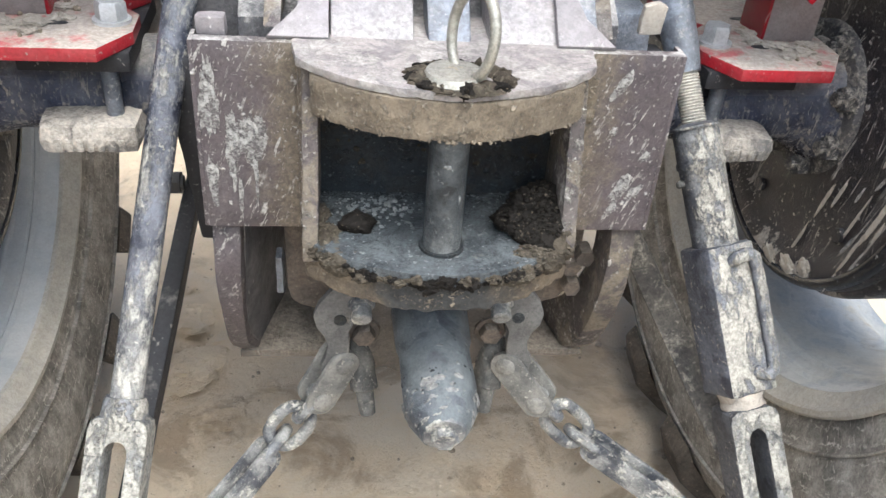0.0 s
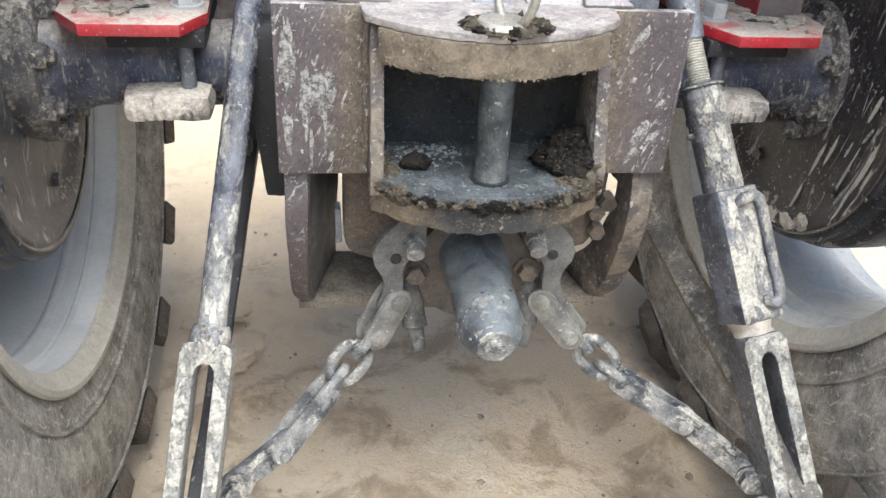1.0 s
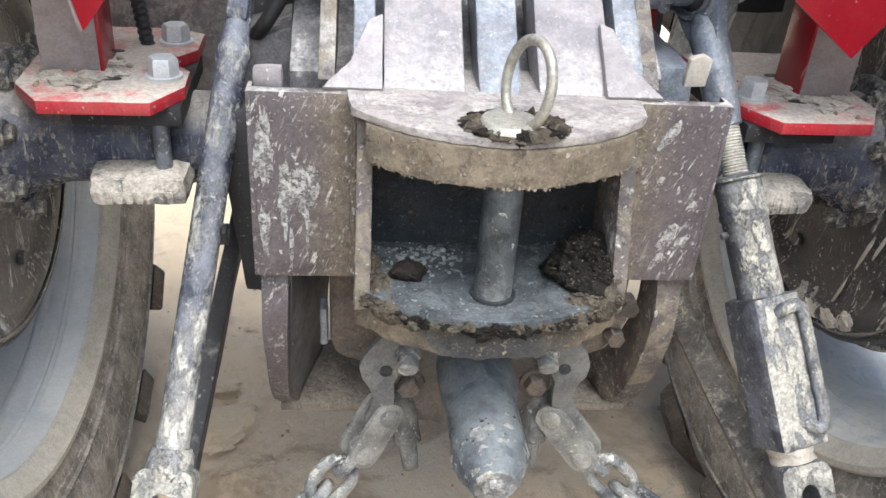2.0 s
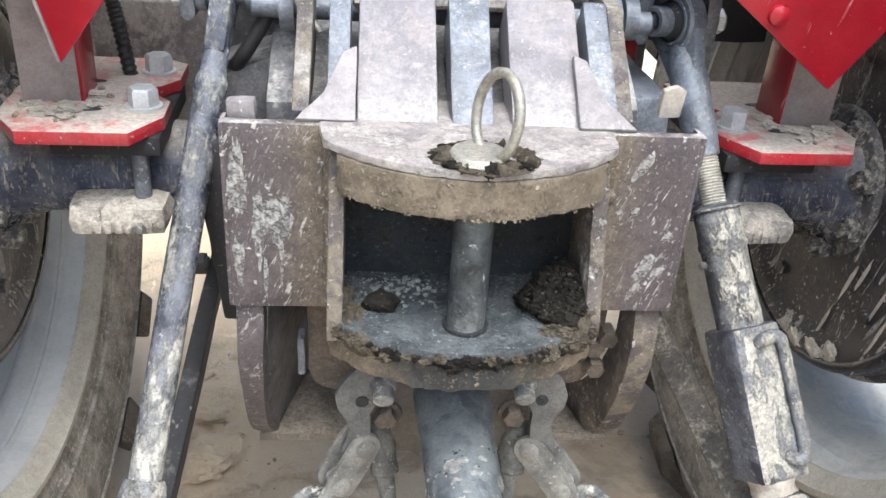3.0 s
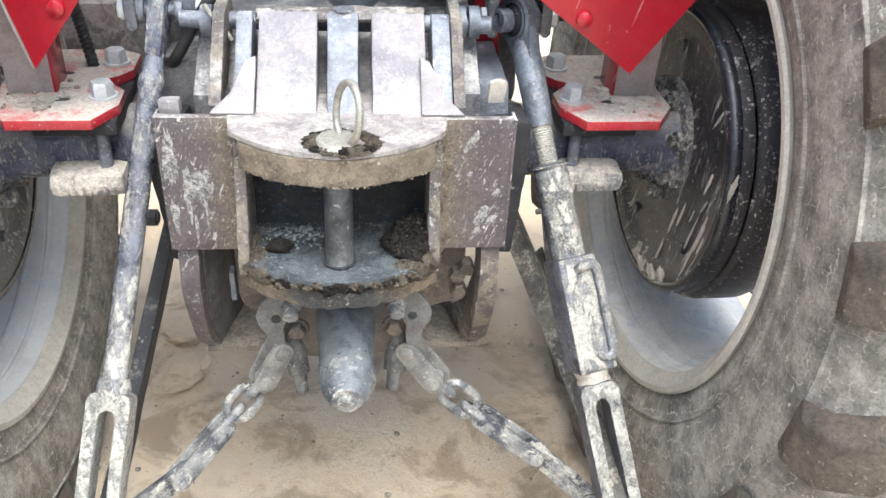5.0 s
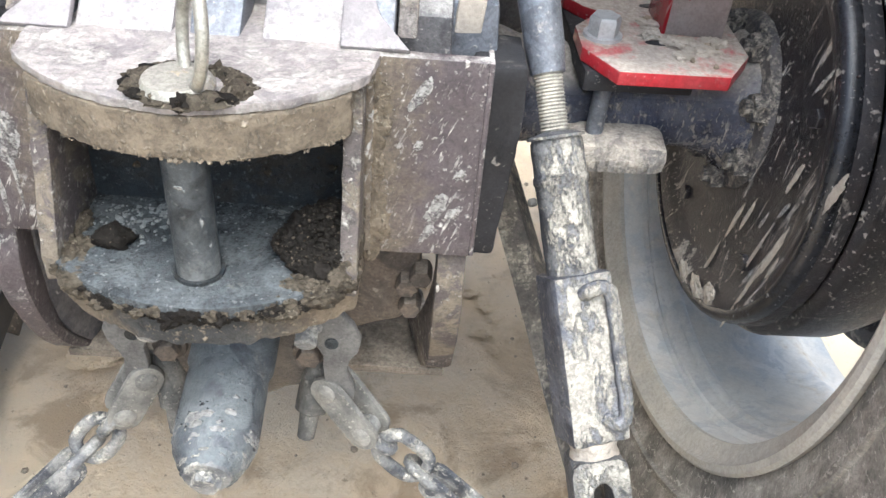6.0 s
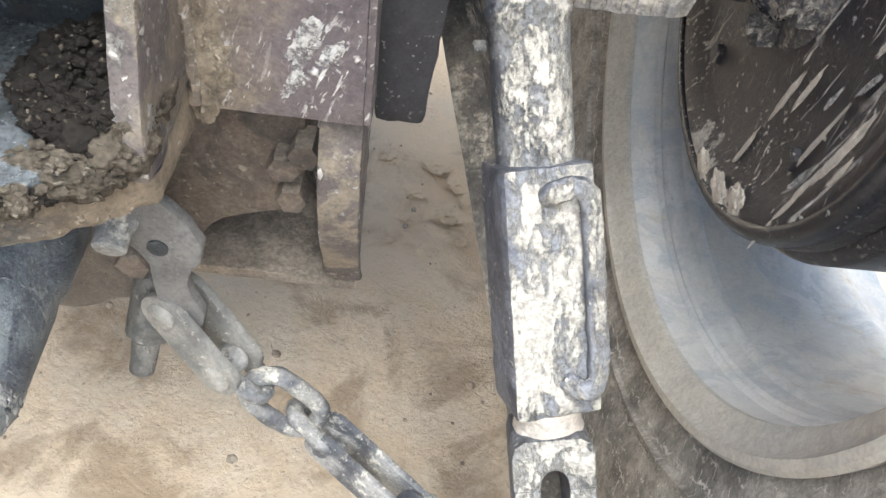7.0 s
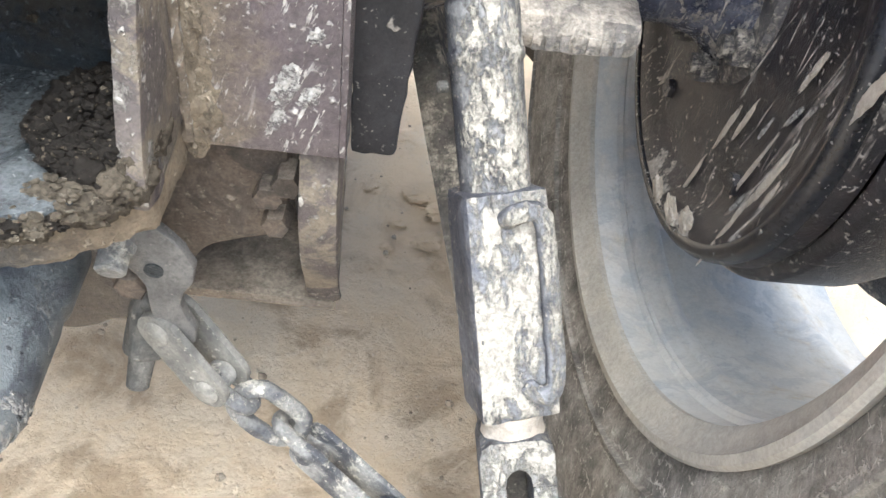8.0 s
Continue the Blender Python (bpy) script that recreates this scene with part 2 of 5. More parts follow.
DARK = coated("dark_grey_casting", (0.017, 0.017, 0.020), mud=(0.26, 0.24, 0.215), speck=0.63, patch=0.68, dust=0.2, film=0.3, film_colour=(0.045, 0.044, 0.046), rough=0.65, soft=0.08)
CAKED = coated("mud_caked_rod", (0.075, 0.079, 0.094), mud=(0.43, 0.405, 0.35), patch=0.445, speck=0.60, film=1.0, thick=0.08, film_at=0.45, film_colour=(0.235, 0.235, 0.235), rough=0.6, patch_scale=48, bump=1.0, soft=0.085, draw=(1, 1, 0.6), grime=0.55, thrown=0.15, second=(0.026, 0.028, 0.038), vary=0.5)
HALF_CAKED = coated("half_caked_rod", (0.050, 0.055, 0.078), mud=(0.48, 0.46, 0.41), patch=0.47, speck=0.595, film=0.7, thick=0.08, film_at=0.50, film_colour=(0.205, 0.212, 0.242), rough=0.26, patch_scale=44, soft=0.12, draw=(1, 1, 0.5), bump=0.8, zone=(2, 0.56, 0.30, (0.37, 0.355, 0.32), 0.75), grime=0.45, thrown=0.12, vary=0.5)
GREYBLUE = coated("worn_grey_steel", (0.135, 0.150, 0.178), mud=(0.44, 0.43, 0.41), patch=0.58, speck=0.61, film=0.7, film_colour=(0.23, 0.24, 0.265), rough=0.30, metal=0.2, dust=0.3, soft=0.08, second=(0.085, 0.093, 0.112), bump=0.5)
ZINC = coated("zinc_plated_steel", grime=0.2, base=(0.58, 0.59, 0.60), mud=(0.45, 0.42, 0.36), patch=0.66, film=0.25, film_colour=(0.42, 0.41, 0.39), rough=0.35, metal=0.2, vary=0.15)
RING = coated("dull_galvanised_wire", (0.36, 0.345, 0.295), mud=(0.42, 0.36, 0.25), patch=0.58, rough=0.45, metal=0.4, vary=0.15)
CHAIN = coated("muddy_chain_steel", (0.115, 0.118, 0.124), mud=(0.53, 0.505, 0.44), patch=0.52, speck=0.62, film=0.9, thick=0.11, film_at=0.47, film_colour=(0.285, 0.278, 0.26), rough=0.6, metal=0.0, patch_scale=42, soft=0.08, bump=0.8, grime=0.4, second=(0.050, 0.053, 0.062))
HOOKED = coated("grey_hook_plate", (0.115, 0.111, 0.105), mud=(0.42, 0.395, 0.345), patch=0.60, speck=0.645, film=0.8, film_colour=(0.185, 0.178, 0.166), rough=0.6, patch_scale=40, soft=0.09, bump=0.9, grime=0.35, second=(0.080, 0.078, 0.075))
BARRED = coated("clay_dulled_chain_bar", (0.19, 0.182, 0.162), mud=(0.46, 0.435, 0.38), patch=0.56, speck=0.64, film=0.9, film_colour=(0.275, 0.262, 0.232), rough=0.8, patch_scale=36, soft=0.10, bump=0.9, grime=0.3, second=(0.11, 0.108, 0.10))
GREASY = coated("grey_greased_cap", (0.100, 0.112, 0.118), mud=(0.33, 0.33, 0.315), speck=0.62, patch=0.585, film=0.8, film_colour=(0.165, 0.178, 0.182), rough=0.36, vary=0.4, second=(0.040, 0.046, 0.058), bump=1.0, soft=0.09, grime=0.3)
RED = coated("red_gloss_paint", grime=0.08, base=(0.285, 0.005, 0.015), mud=(0.40, 0.20, 0.19), streak=0.665, speck=0.69, run=(90, 0.07), rough=0.20, vary=0.12, bump=0.12, film=0.18, film_colour=(0.33, 0.06, 0.065), lean=12)
RED_DUSTY = coated("red_paint_under_dust", grime=0.25, base=(0.40, 0.008, 0.022), mud=(0.43, 0.375, 0.325), speck=0.62, patch=0.60, dust=0.8, rough=0.3, vary=0.15, bump=0.3, film=0.35, film_colour=(0.42, 0.16, 0.15), soft=0.2)
POST = coated("dust_covered_post", grime=0.2, base=(0.24, 0.195, 0.185), mud=(0.42, 0.37, 0.335), patch=0.58, film=0.8, film_colour=(0.33, 0.295, 0.285), rough=0.7, vary=0.2, soft=0.2)
RIM = coated("silver_rim_paint", (0.46, 0.465, 0.455), mud=(0.52, 0.47, 0.385), patch=0.54, film=0.75, film_colour=(0.50, 0.475, 0.42), rough=0.40, metal=0.0, vary=0.12, bump=0.15, patch_scale=9, soft=0.16, speck=0.66, grime=0.12, second=(0.36, 0.38, 0.40))
RIM_LIP = coated("dusty_rim_lip", (0.38, 0.36, 0.315), mud=(0.48, 0.435, 0.36), patch=0.50, film=0.6, film_colour=(0.41, 0.372, 0.305), rough=0.7, vary=0.16, bump=0.4, soft=0.2, patch_scale=12, grime=0.22)
TYRE = coated("dusty_tyre_rubber", (0.140, 0.128, 0.110), mud=(0.50, 0.46, 0.395), speck=0.655, film=0.9, film_colour=(0.43, 0.395, 0.34), rough=0.9, bump=1.0, moulded=1.0, second=(0.105, 0.095, 0.080))
RUBBER = coated("black_rubber_hose", (0.020, 0.020, 0.022), mud=(0.25, 0.22, 0.19), patch=0.64, film=0.25, film_colour=(0.12, 0.11, 0.10), rough=0.5)
CRUST = coated("black_greasy_soil", gloss=0.12, base=(0.013, 0.011, 0.009), mud=(0.27, 0.225, 0.155), patch=0.71, speck=0.63, speck_scale=330, rough=0.7, bump=1.0, patch_scale=60, soft=0.05)
MUD = coated("dried_mud", (0.30, 0.245, 0.18), mud=(0.42, 0.365, 0.285), patch=0.52, speck=0.63, rough=0.95, bump=0.9)
SPLASH = coated("pale_splashed_mud", (0.13, 0.114, 0.114), mud=(0.40, 0.388, 0.365), patch=0.44, speck=0.60, rough=0.8, bump=0.8, vary=0.2, patch_scale=110, soft=0.08)
FLANGED = coated("clay_coated_flange", (0.040, 0.040, 0.048), mud=(0.42, 0.38, 0.32), patch=0.47, speck=0.59, film=0.85, film_colour=(0.145, 0.132, 0.122), rough=0.6, bump=1.0, patch_scale=34, soft=0.13)
GREY_CAST = coated("dusty_grey_casting", (0.10, 0.10, 0.108), mud=(0.40, 0.385, 0.365), patch=0.58, speck=0.62, film=0.8, film_colour=(0.24, 0.228, 0.225), rough=0.6, dust=0.5, soft=0.1, bump=0.5, second=(0.065, 0.066, 0.074))
RIM_EARTH = coated("earth_and_grease_rim", (0.155, 0.122, 0.083), mud=(0.31, 0.265, 0.20), patch=0.58, speck=0.59, film=0.8, film_colour=(0.22, 0.178, 0.125), rough=0.7, bump=1.0, patch_scale=55, soft=0.08, second=(0.10, 0.077, 0.053), zone=(0, 0.035, 0.085, (0.035, 0.038, 0.040), 0.95))
BANK = coated("packed_clay", gloss=0.15, base=(0.062, 0.052, 0.038), mud=(0.20, 0.175, 0.135), patch=0.57, speck=0.58, film=0.8, film_colour=(0.098, 0.083, 0.062), rough=0.85, bump=1.0, patch_scale=70, soft=0.10, second=(0.05, 0.040, 0.029), grime=0.5)
SMEAR = coated("beige_mud_smear", (0.42, 0.375, 0.315), mud=(0.50, 0.455, 0.39), patch=0.5, rough=0.9, bump=0.6, grime=0.2)
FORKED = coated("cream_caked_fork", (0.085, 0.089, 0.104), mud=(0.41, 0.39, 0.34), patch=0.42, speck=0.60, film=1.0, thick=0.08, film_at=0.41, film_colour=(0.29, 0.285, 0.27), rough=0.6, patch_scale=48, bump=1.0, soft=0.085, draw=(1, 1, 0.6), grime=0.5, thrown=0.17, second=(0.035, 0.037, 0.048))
STUDDED = coated("muddy_stud", (0.06, 0.06, 0.056), mud=(0.32, 0.30, 0.265), patch=0.56, speck=0.59, film=1.0, thick=0.1, film_colour=(0.15, 0.142, 0.126), rough=0.7, patch_scale=60, soft=0.08, bump=1.0)
PINNED = coated("greasy_pin_steel", (0.045, 0.051, 0.056), mud=(0.25, 0.255, 0.245), speck=0.59, patch=0.58, film=0.7, thick=0.12, film_colour=(0.095, 0.104, 0.108), rough=0.35, metal=0.2, patch_scale=60, soft=0.07, bump=0.8, second=(0.022, 0.025, 0.028), grime=0.4, zone=(2, 0.640, 0.672, (0.26, 0.262, 0.25), 0.7))
FIN = coated("dusty_pale_fin", (0.21, 0.19, 0.195), mud=(0.46, 0.435, 0.415), speck=0.62, patch=0.55, film=0.8, film_colour=(0.31, 0.285, 0.28), rough=0.5, soft=0.1, bump=0.5, grime=0.22)
FLAKE = coated("dark_grease_flake", (0.020, 0.022, 0.025), mud=(0.15, 0.15, 0.145), speck=0.62, rough=0.35, gloss=0.4, bump=0.8)
GRIT = coated("pale_wet_grit", (0.15, 0.16, 0.16), mud=(0.33, 0.335, 0.32), patch=0.5, rough=0.5, bump=0.6)
# left rim: grey dust, plus its dimmer light put into a darker paint
RIM_SHADED = coated("shaded_dusty_rim_paint", (0.38, 0.395, 0.405), mud=(0.50, 0.465, 0.40), patch=0.53, film=0.6, film_colour=(0.47, 0.46, 0.435), rough=0.45, vary=0.10, bump=0.12, patch_scale=6, soft=0.22, speck=0.66, grime=0.10)
DRUM_MUDDY = coated("mud_splashed_black_drum", (0.017, 0.018, 0.022), mud=(0.40, 0.382, 0.355), speck=0.60, streak=0.59, run=(70, 0.08), spin=(0, 0, -75), patch=0.60, film=0.55, film_colour=(0.075, 0.072, 0.073), rough=0.34, soft=0.06, second=(0.034, 0.031, 0.031), bump=0.7, settled=(0.08, 0.19))
TRAYED = coated("dust_filled_tray", (0.15, 0.123, 0.094), mud=(0.31, 0.268, 0.212), patch=0.53, speck=0.61, film=0.8, film_colour=(0.24, 0.208, 0.168), rough=0.9, bump=1.0, dust=0.6, soft=0.15, patch_scale=30)
# packed mud, with the shade on the tread put into its dark base
TREAD = coated("mud_packed_tread", (0.085, 0.069, 0.052), mud=(0.26, 0.215, 0.165), patch=0.58, speck=0.60, film=0.8, film_colour=(0.15, 0.124, 0.094), rough=0.9, bump=1.0, patch_scale=26, soft=0.14, second=(0.05, 0.042, 0.033))
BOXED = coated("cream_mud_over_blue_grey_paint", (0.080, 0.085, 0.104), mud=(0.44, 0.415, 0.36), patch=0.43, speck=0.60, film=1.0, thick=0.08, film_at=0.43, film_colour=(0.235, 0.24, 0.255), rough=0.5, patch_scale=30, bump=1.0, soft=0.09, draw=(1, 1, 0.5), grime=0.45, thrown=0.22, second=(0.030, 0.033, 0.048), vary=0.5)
PIPE = coated("tan_wrapped_pipe", (0.36, 0.26, 0.15), mud=(0.42, 0.35, 0.25), patch=0.58, film=0.4, film_colour=CLAY, rough=0.7)
OILED_BROWN = coated("oily_brown_casting", (0.052, 0.046, 0.043), mud=(0.25, 0.225, 0.19), patch=0.61, speck=0.62, film=0.8, film_colour=(0.115, 0.100, 0.086), rough=0.45, bump=1.0, patch_scale=40, soft=0.09, second=(0.085, 0.071, 0.057))


def ground_material():
    material = bpy.data.materials.new("trodden_clay")
    material.use_nodes = True
    nt = material.node_tree
    shader = nt.nodes["Principled BSDF"]
    pos = nt.nodes.new("ShaderNodeTexCoord").outputs["Object"]
    colour = blend(nt, ramp(nt, grain(nt, pos, 2.2, 6, 0.6, warp=0.5), 0.35, 0.65), (0.55, 0.435, 0.295), (0.68, 0.565, 0.405))
    mottle = ramp(nt, grain(nt, pos, 17, 9, 0.72, shift=(1, 7, 0), warp=0.6), 0.40, 0.60)
    colour = blend(nt, maths(nt, "MULTIPLY", mottle, 0.5), colour, (0.62, 0.54, 0.42))
    stain = ramp(nt, grain(nt, pos, 7.0, 9, 0.66, shift=(3, 3, 0), warp=0.5), 0.47, 0.60)
    colour = blend(nt, maths(nt, "MULTIPLY", stain, 0.7), colour, (0.29, 0.212, 0.132))
    # light ahead of the axle is painted in: paler ground towards the wheels
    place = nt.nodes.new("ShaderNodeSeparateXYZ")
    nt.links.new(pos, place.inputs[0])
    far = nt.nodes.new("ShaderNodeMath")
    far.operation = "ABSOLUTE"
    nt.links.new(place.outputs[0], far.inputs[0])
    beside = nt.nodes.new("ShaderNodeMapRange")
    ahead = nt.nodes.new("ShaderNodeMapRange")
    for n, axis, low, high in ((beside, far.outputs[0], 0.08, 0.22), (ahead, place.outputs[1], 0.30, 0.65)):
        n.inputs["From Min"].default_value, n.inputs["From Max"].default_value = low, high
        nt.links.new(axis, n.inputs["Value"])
    paler = maths(nt, "MULTIPLY", maths(nt, "MULTIPLY", beside.outputs[0], ahead.outputs[0]), ramp(nt, grain(nt, pos, 9, 7, 0.65, shift=(2, 8, 0)), 0.25, 0.55))
    colour = blend(nt, paler, colour, (0.66, 0.52, 0.345))
    # brighter daylight beyond the wheels is put into a paler ground colour
    beyond = nt.nodes.new("ShaderNodeMapRange")
    beyond.inputs["From Min"].default_value, beyond.inputs["From Max"].default_value = 0.75, 1.0
    nt.links.new(far.outputs[0], beyond.inputs["Value"])
    colour = blend(nt, maths(nt, "MULTIPLY", beyond.outputs[0], 0.85), colour, (0.68, 0.58, 0.44))
    grit = ramp(nt, grain(nt, pos, 120, 3, 0.6), 0.64, 0.70)
    colour = blend(nt, maths(nt, "MULTIPLY", grit, 0.35), colour, (0.50, 0.45, 0.37))
    specks = ramp(nt, grain(nt, pos, 90, 3, 0.6, shift=(7, 1, 2)), 0.67, 0.72)
    colour = blend(nt, maths(nt, "MULTIPLY", specks, 0.4), colour, (0.12, 0.085, 0.055))
    nt.links.new(colour, shader.inputs["Base Color"])
    shader.inputs["Roughness"].default_value = 0.9
    height = maths(nt, "ADD", maths(nt, "ADD", maths(nt, "MULTIPLY", grain(nt, pos, 34, 10, 0.78), 0.8), maths(nt, "MULTIPLY", grain(nt, pos, 95, 6, 0.7, shift=(4, 2, 6)), 0.45)), maths(nt, "MULTIPLY", grit, 0.3))
    b = node(nt, "ShaderNodeBump", Strength=0.9, Distance=0.014)
    nt.links.new(height, b.inputs["Height"])
    nt.links.new(b.outputs[0], shader.inputs["Normal"])
    return material


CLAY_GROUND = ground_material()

# ---- mesh helpers ----
WHERE = {}
REST = [Matrix()]


def thing(name, place, label, category, group="", kind="", m=None):
    ob = new(name)
    ob.empty_display_size = 0.05
    WHERE[ob] = m or Matrix.Translation(place)
    ob.matrix_basis = WHERE[ob]
    return tagged(ob, label, category, group, kind)


def smooth(mesh, degrees=38):
    mesh.set_sharp_from_angle(angle=radians(degrees))


def part(name, bm, material, parent, label="", m=None, sharp=38):
    """Links a bmesh as one mesh object under a thing or a part; m is its pose in the world."""
    mesh = bpy.data.meshes.new(name)
    bmesh.ops.recalc_face_normals(bm, faces=bm.faces)
    bm.to_mesh(mesh)
    bm.free()
    mesh.materials.append(material)
    for p in mesh.polygons:
        p.use_smooth = True
    smooth(mesh, sharp)
    return placed(name, mesh, parent, label, m)


def placed(name, mesh, parent, label="", m=None):
    ob = new(name, mesh)
    WHERE[ob] = m or REST[0]
    if parent:
        ob.parent = parent
        ob.matrix_parent_inverse = WHERE[parent].inverted()
    ob.matrix_basis = WHERE[ob]
    return tagged(ob, label)


def solo(name, bm, material, label, category, group="", kind="", m=None):
    return tagged(part(name, bm, material, None, "", m), label, category, group, kind)


def merge(*bms):
    out = bmesh.new()
    for b in bms:
        mesh = bpy.data.meshes.new("joined")
        b.to_mesh(mesh)
        b.free()
        out.from_mesh(mesh)
        bpy.data.meshes.remove(mesh)
    return out


def rounded(bm, width, segments=2, degrees=25):
    bmesh.ops.recalc_face_normals(bm, faces=bm.faces)
    edges = [e for e in bm.edges if len(e.link_faces) == 2 and e.calc_face_angle(0) > radians(degrees)]
    if width:
        bmesh.ops.bevel(bm, geom=edges, offset=width, segments=segments, profile=0.6, affect="EDGES", clamp_overlap=True)
    return bm


def box(x0, x1, y0, y1, z0, z1, bevel=0.002):
    bm = bmesh.new()
    bmesh.ops.create_cube(bm, size=1, matrix=Matrix.Translation(((x0 + x1) / 2, (y0 + y1) / 2, (z0 + z1) / 2)) @ Matrix.Diagonal((x1 - x0, y1 - y0, z1 - z0, 1)))
    return rounded(bm, bevel)


def prism(points, axis, a, b, bevel=0.002):
    """A plate: an outline in the two other axes (in x, y, z order), from a to b along the axis."""
    bm = bmesh.new()
    k = "xyz".index(axis)
    rows = []
    for v in (a, b):
        row = []
        for p in points:
            c = list(p)
            c.insert(k, v)
            row.append(bm.verts.new(c))
        rows.append(row)
    n = len(points)
    bm.faces.new(rows[0])
    bm.faces.new(rows[1][::-1])
    for i in range(n):
        bm.faces.new((rows[0][i], rows[0][(i + 1) % n], rows[1][(i + 1) % n], rows[1][i]))
    return rounded(bm, bevel)


def lathe(profile, segments=32, m=None, closed=False):
    """Turns rows of (radius, height) about the local z axis."""
    bm = bmesh.new()
    rings = []
    for r, h in profile:
        if r < 1e-5:
            rings.append([bm.verts.new((0, 0, h))])
        else:
            rings.append([bm.verts.new((r * math.cos(2 * math.pi * i / segments), r * math.sin(2 * math.pi * i / segments), h)) for i in range(segments)])
    pairs = list(zip(rings, rings[1:])) + ([(rings[-1], rings[0])] if closed else [])
    for p, q in pairs:
        for i in range(segments):
            j = (i + 1) % segments
            corners = [p[i], p[j], q[j], q[i]] if len(p) > 1 and len(q) > 1 else [p[i], p[j], q[0]] if len(p) > 1 else [p[0], q[j], q[i]]
            bm.faces.new(corners)
    if m:
        bm.transform(m)
    return bm


def along(p, q):
    """A pose at p whose z axis points to q, and whose y axis leans as far forward as it can."""
    p, q = Vector(p), Vector(q)
    z = (q - p).normalized()
    y = Vector((0, 1, 0)) - z * z.y
    if y.length < 0.05:
        y = Vector((0, 0, 1)) - z * z.z
    y.normalize()
    x = y.cross(z)
    m = Matrix((x, y, z)).transposed().to_4x4()
    m.translation = p
    return m


def rod(p, q, r, r2=None, segments=20, bevel=0.0015):
    h = (Vector(q) - Vector(p)).length
    r2 = r if r2 is None else r2
    return lathe([(0, 0), (r - bevel, 0), (r, bevel), (r2, h - bevel), (r2 - bevel, h), (0, h)], segments, along(p, q))


def tube(points, r, segments=12, closed=False, steps=6):
    """A round bar along a smooth curve through the points."""
    pts = [Vector(p) for p in points]
    n = len(pts)
    path = []
    for i in range(n if closed else n - 1):
        a, b, c, d = (pts[(i + k) % n] if closed else pts[min(max(i + k, 0), n - 1)] for k in (-1, 0, 1, 2))
        for s in range(steps):
            t = s / steps
            path.append(0.5 * (2 * b + (c - a) * t + (2 * a - 5 * b + 4 * c - d) * t * t + (3 * b - a - 3 * c + d) * t ** 3))
    if not closed:
        path.append(pts[-1])
    bm = bmesh.new()
    rings, up = [], None
    for i, p in enumerate(path):
        ahead = path[(i + 1) % len(path)] if closed or i + 1 < len(path) else p
        back = path[i - 1] if closed or i else p
        d = (ahead - back).normalized()
        if up is None:
            up = d.orthogonal().normalized()
        up = (up - d * up.dot(d)).normalized()
        side = d.cross(up)
        rings.append([bm.verts.new(p + r * (math.cos(a) * up + math.sin(a) * side)) for a in (2 * math.pi * k / segments for k in range(segments))])
    for i in range(len(rings) if closed else len(rings) - 1):
        p, q = rings[i], rings[(i + 1) % len(rings)]
        for k in range(segments):
            bm.faces.new((p[k], p[(k + 1) % segments], q[(k + 1) % segments], q[k]))
    if not closed:
        bm.faces.new(rings[0])
        bm.faces.new(rings[-1])
    return bm


def hexagon(r, h, m, dome=0.25):
    a = r * (1 - dome * 0.35)
    bm = lathe([(0, 0), (r, 0), (r, h * 0.85), (a, h), (0, h)], 6, m)
    return bm


def bolt(name, place, way, parent, r=0.011, h=0.010, washer=0.016, material=ZINC, stud=0.0, label=""):
    m = along(place, Vector(place) + Vector(way))
    pieces = [hexagon(r, h, m @ Matrix.Translation((0, 0, 0.003)))]
    if washer:
        pieces.append(lathe([(0, 0), (washer, 0), (washer, 0.003), (0, 0.003)], 20, m))
    if stud:
        pieces.append(lathe([(0, 0), (r * 0.6, 0), (r * 0.6, h + stud), (r * 0.5, h + stud + 0.002), (0, h + stud + 0.002)], 14, m))
    return part(name, merge(*pieces), material, parent, label)


def lumpy(bm, amount, size, seed=0.0, keep=None):
    """Moves the vertices by noise, to give cast, worn or caked surfaces."""
    bm.normal_update()
    for v in bm.verts:
        p = v.co / size + Vector((seed, seed * 1.7, seed * 0.3))
        f = noise.fractal(p, 1.0, 2.0, 4)
        if keep is None or keep(v.co):
            v.co += v.normal * f * amount
    return bm


def cut(bm, times=1, longest=0.02):
    """Splits long edges, so that noise has vertices to move."""
    for _ in range(times):
        edges = [e for e in bm.edges if e.calc_length() > longest]
        if edges:
            bmesh.ops.subdivide_edges(bm, edges=edges, cuts=1, use_grid_fill=True)
    return bm


def lump(place, radii, seed, rough=0.35, level=4, flat=None):
    """A rounded clod: broad dents, then grains."""
    bm = bmesh.new()
    bmesh.ops.create_icosphere(bm, subdivisions=level, radius=1)
    shift = Vector((seed * 1.31, seed * 0.77, seed * 0.53))
    for v in bm.verts:
        d = v.co.normalized()
        f = 1 + rough * (0.75 * noise.noise(d * 1.5 + shift) + 0.45 * noise.noise(d * 3.4 + shift) + 0.2 * noise.noise(d * 8 + shift))
        if level > 3:
            f += 0.16 * (0.5 - noise.voronoi(d * 5.5 + shift)[0][0]) + 0.07 * (0.5 - noise.voronoi(d * 13 + shift)[0][0])
        c = d * f
        v.co = Vector((c.x * radii[0], c.y * radii[1], c.z * radii[2])) + Vector(place)
        if flat is not None and v.co.z < flat:
            v.co.z = flat
    return bm


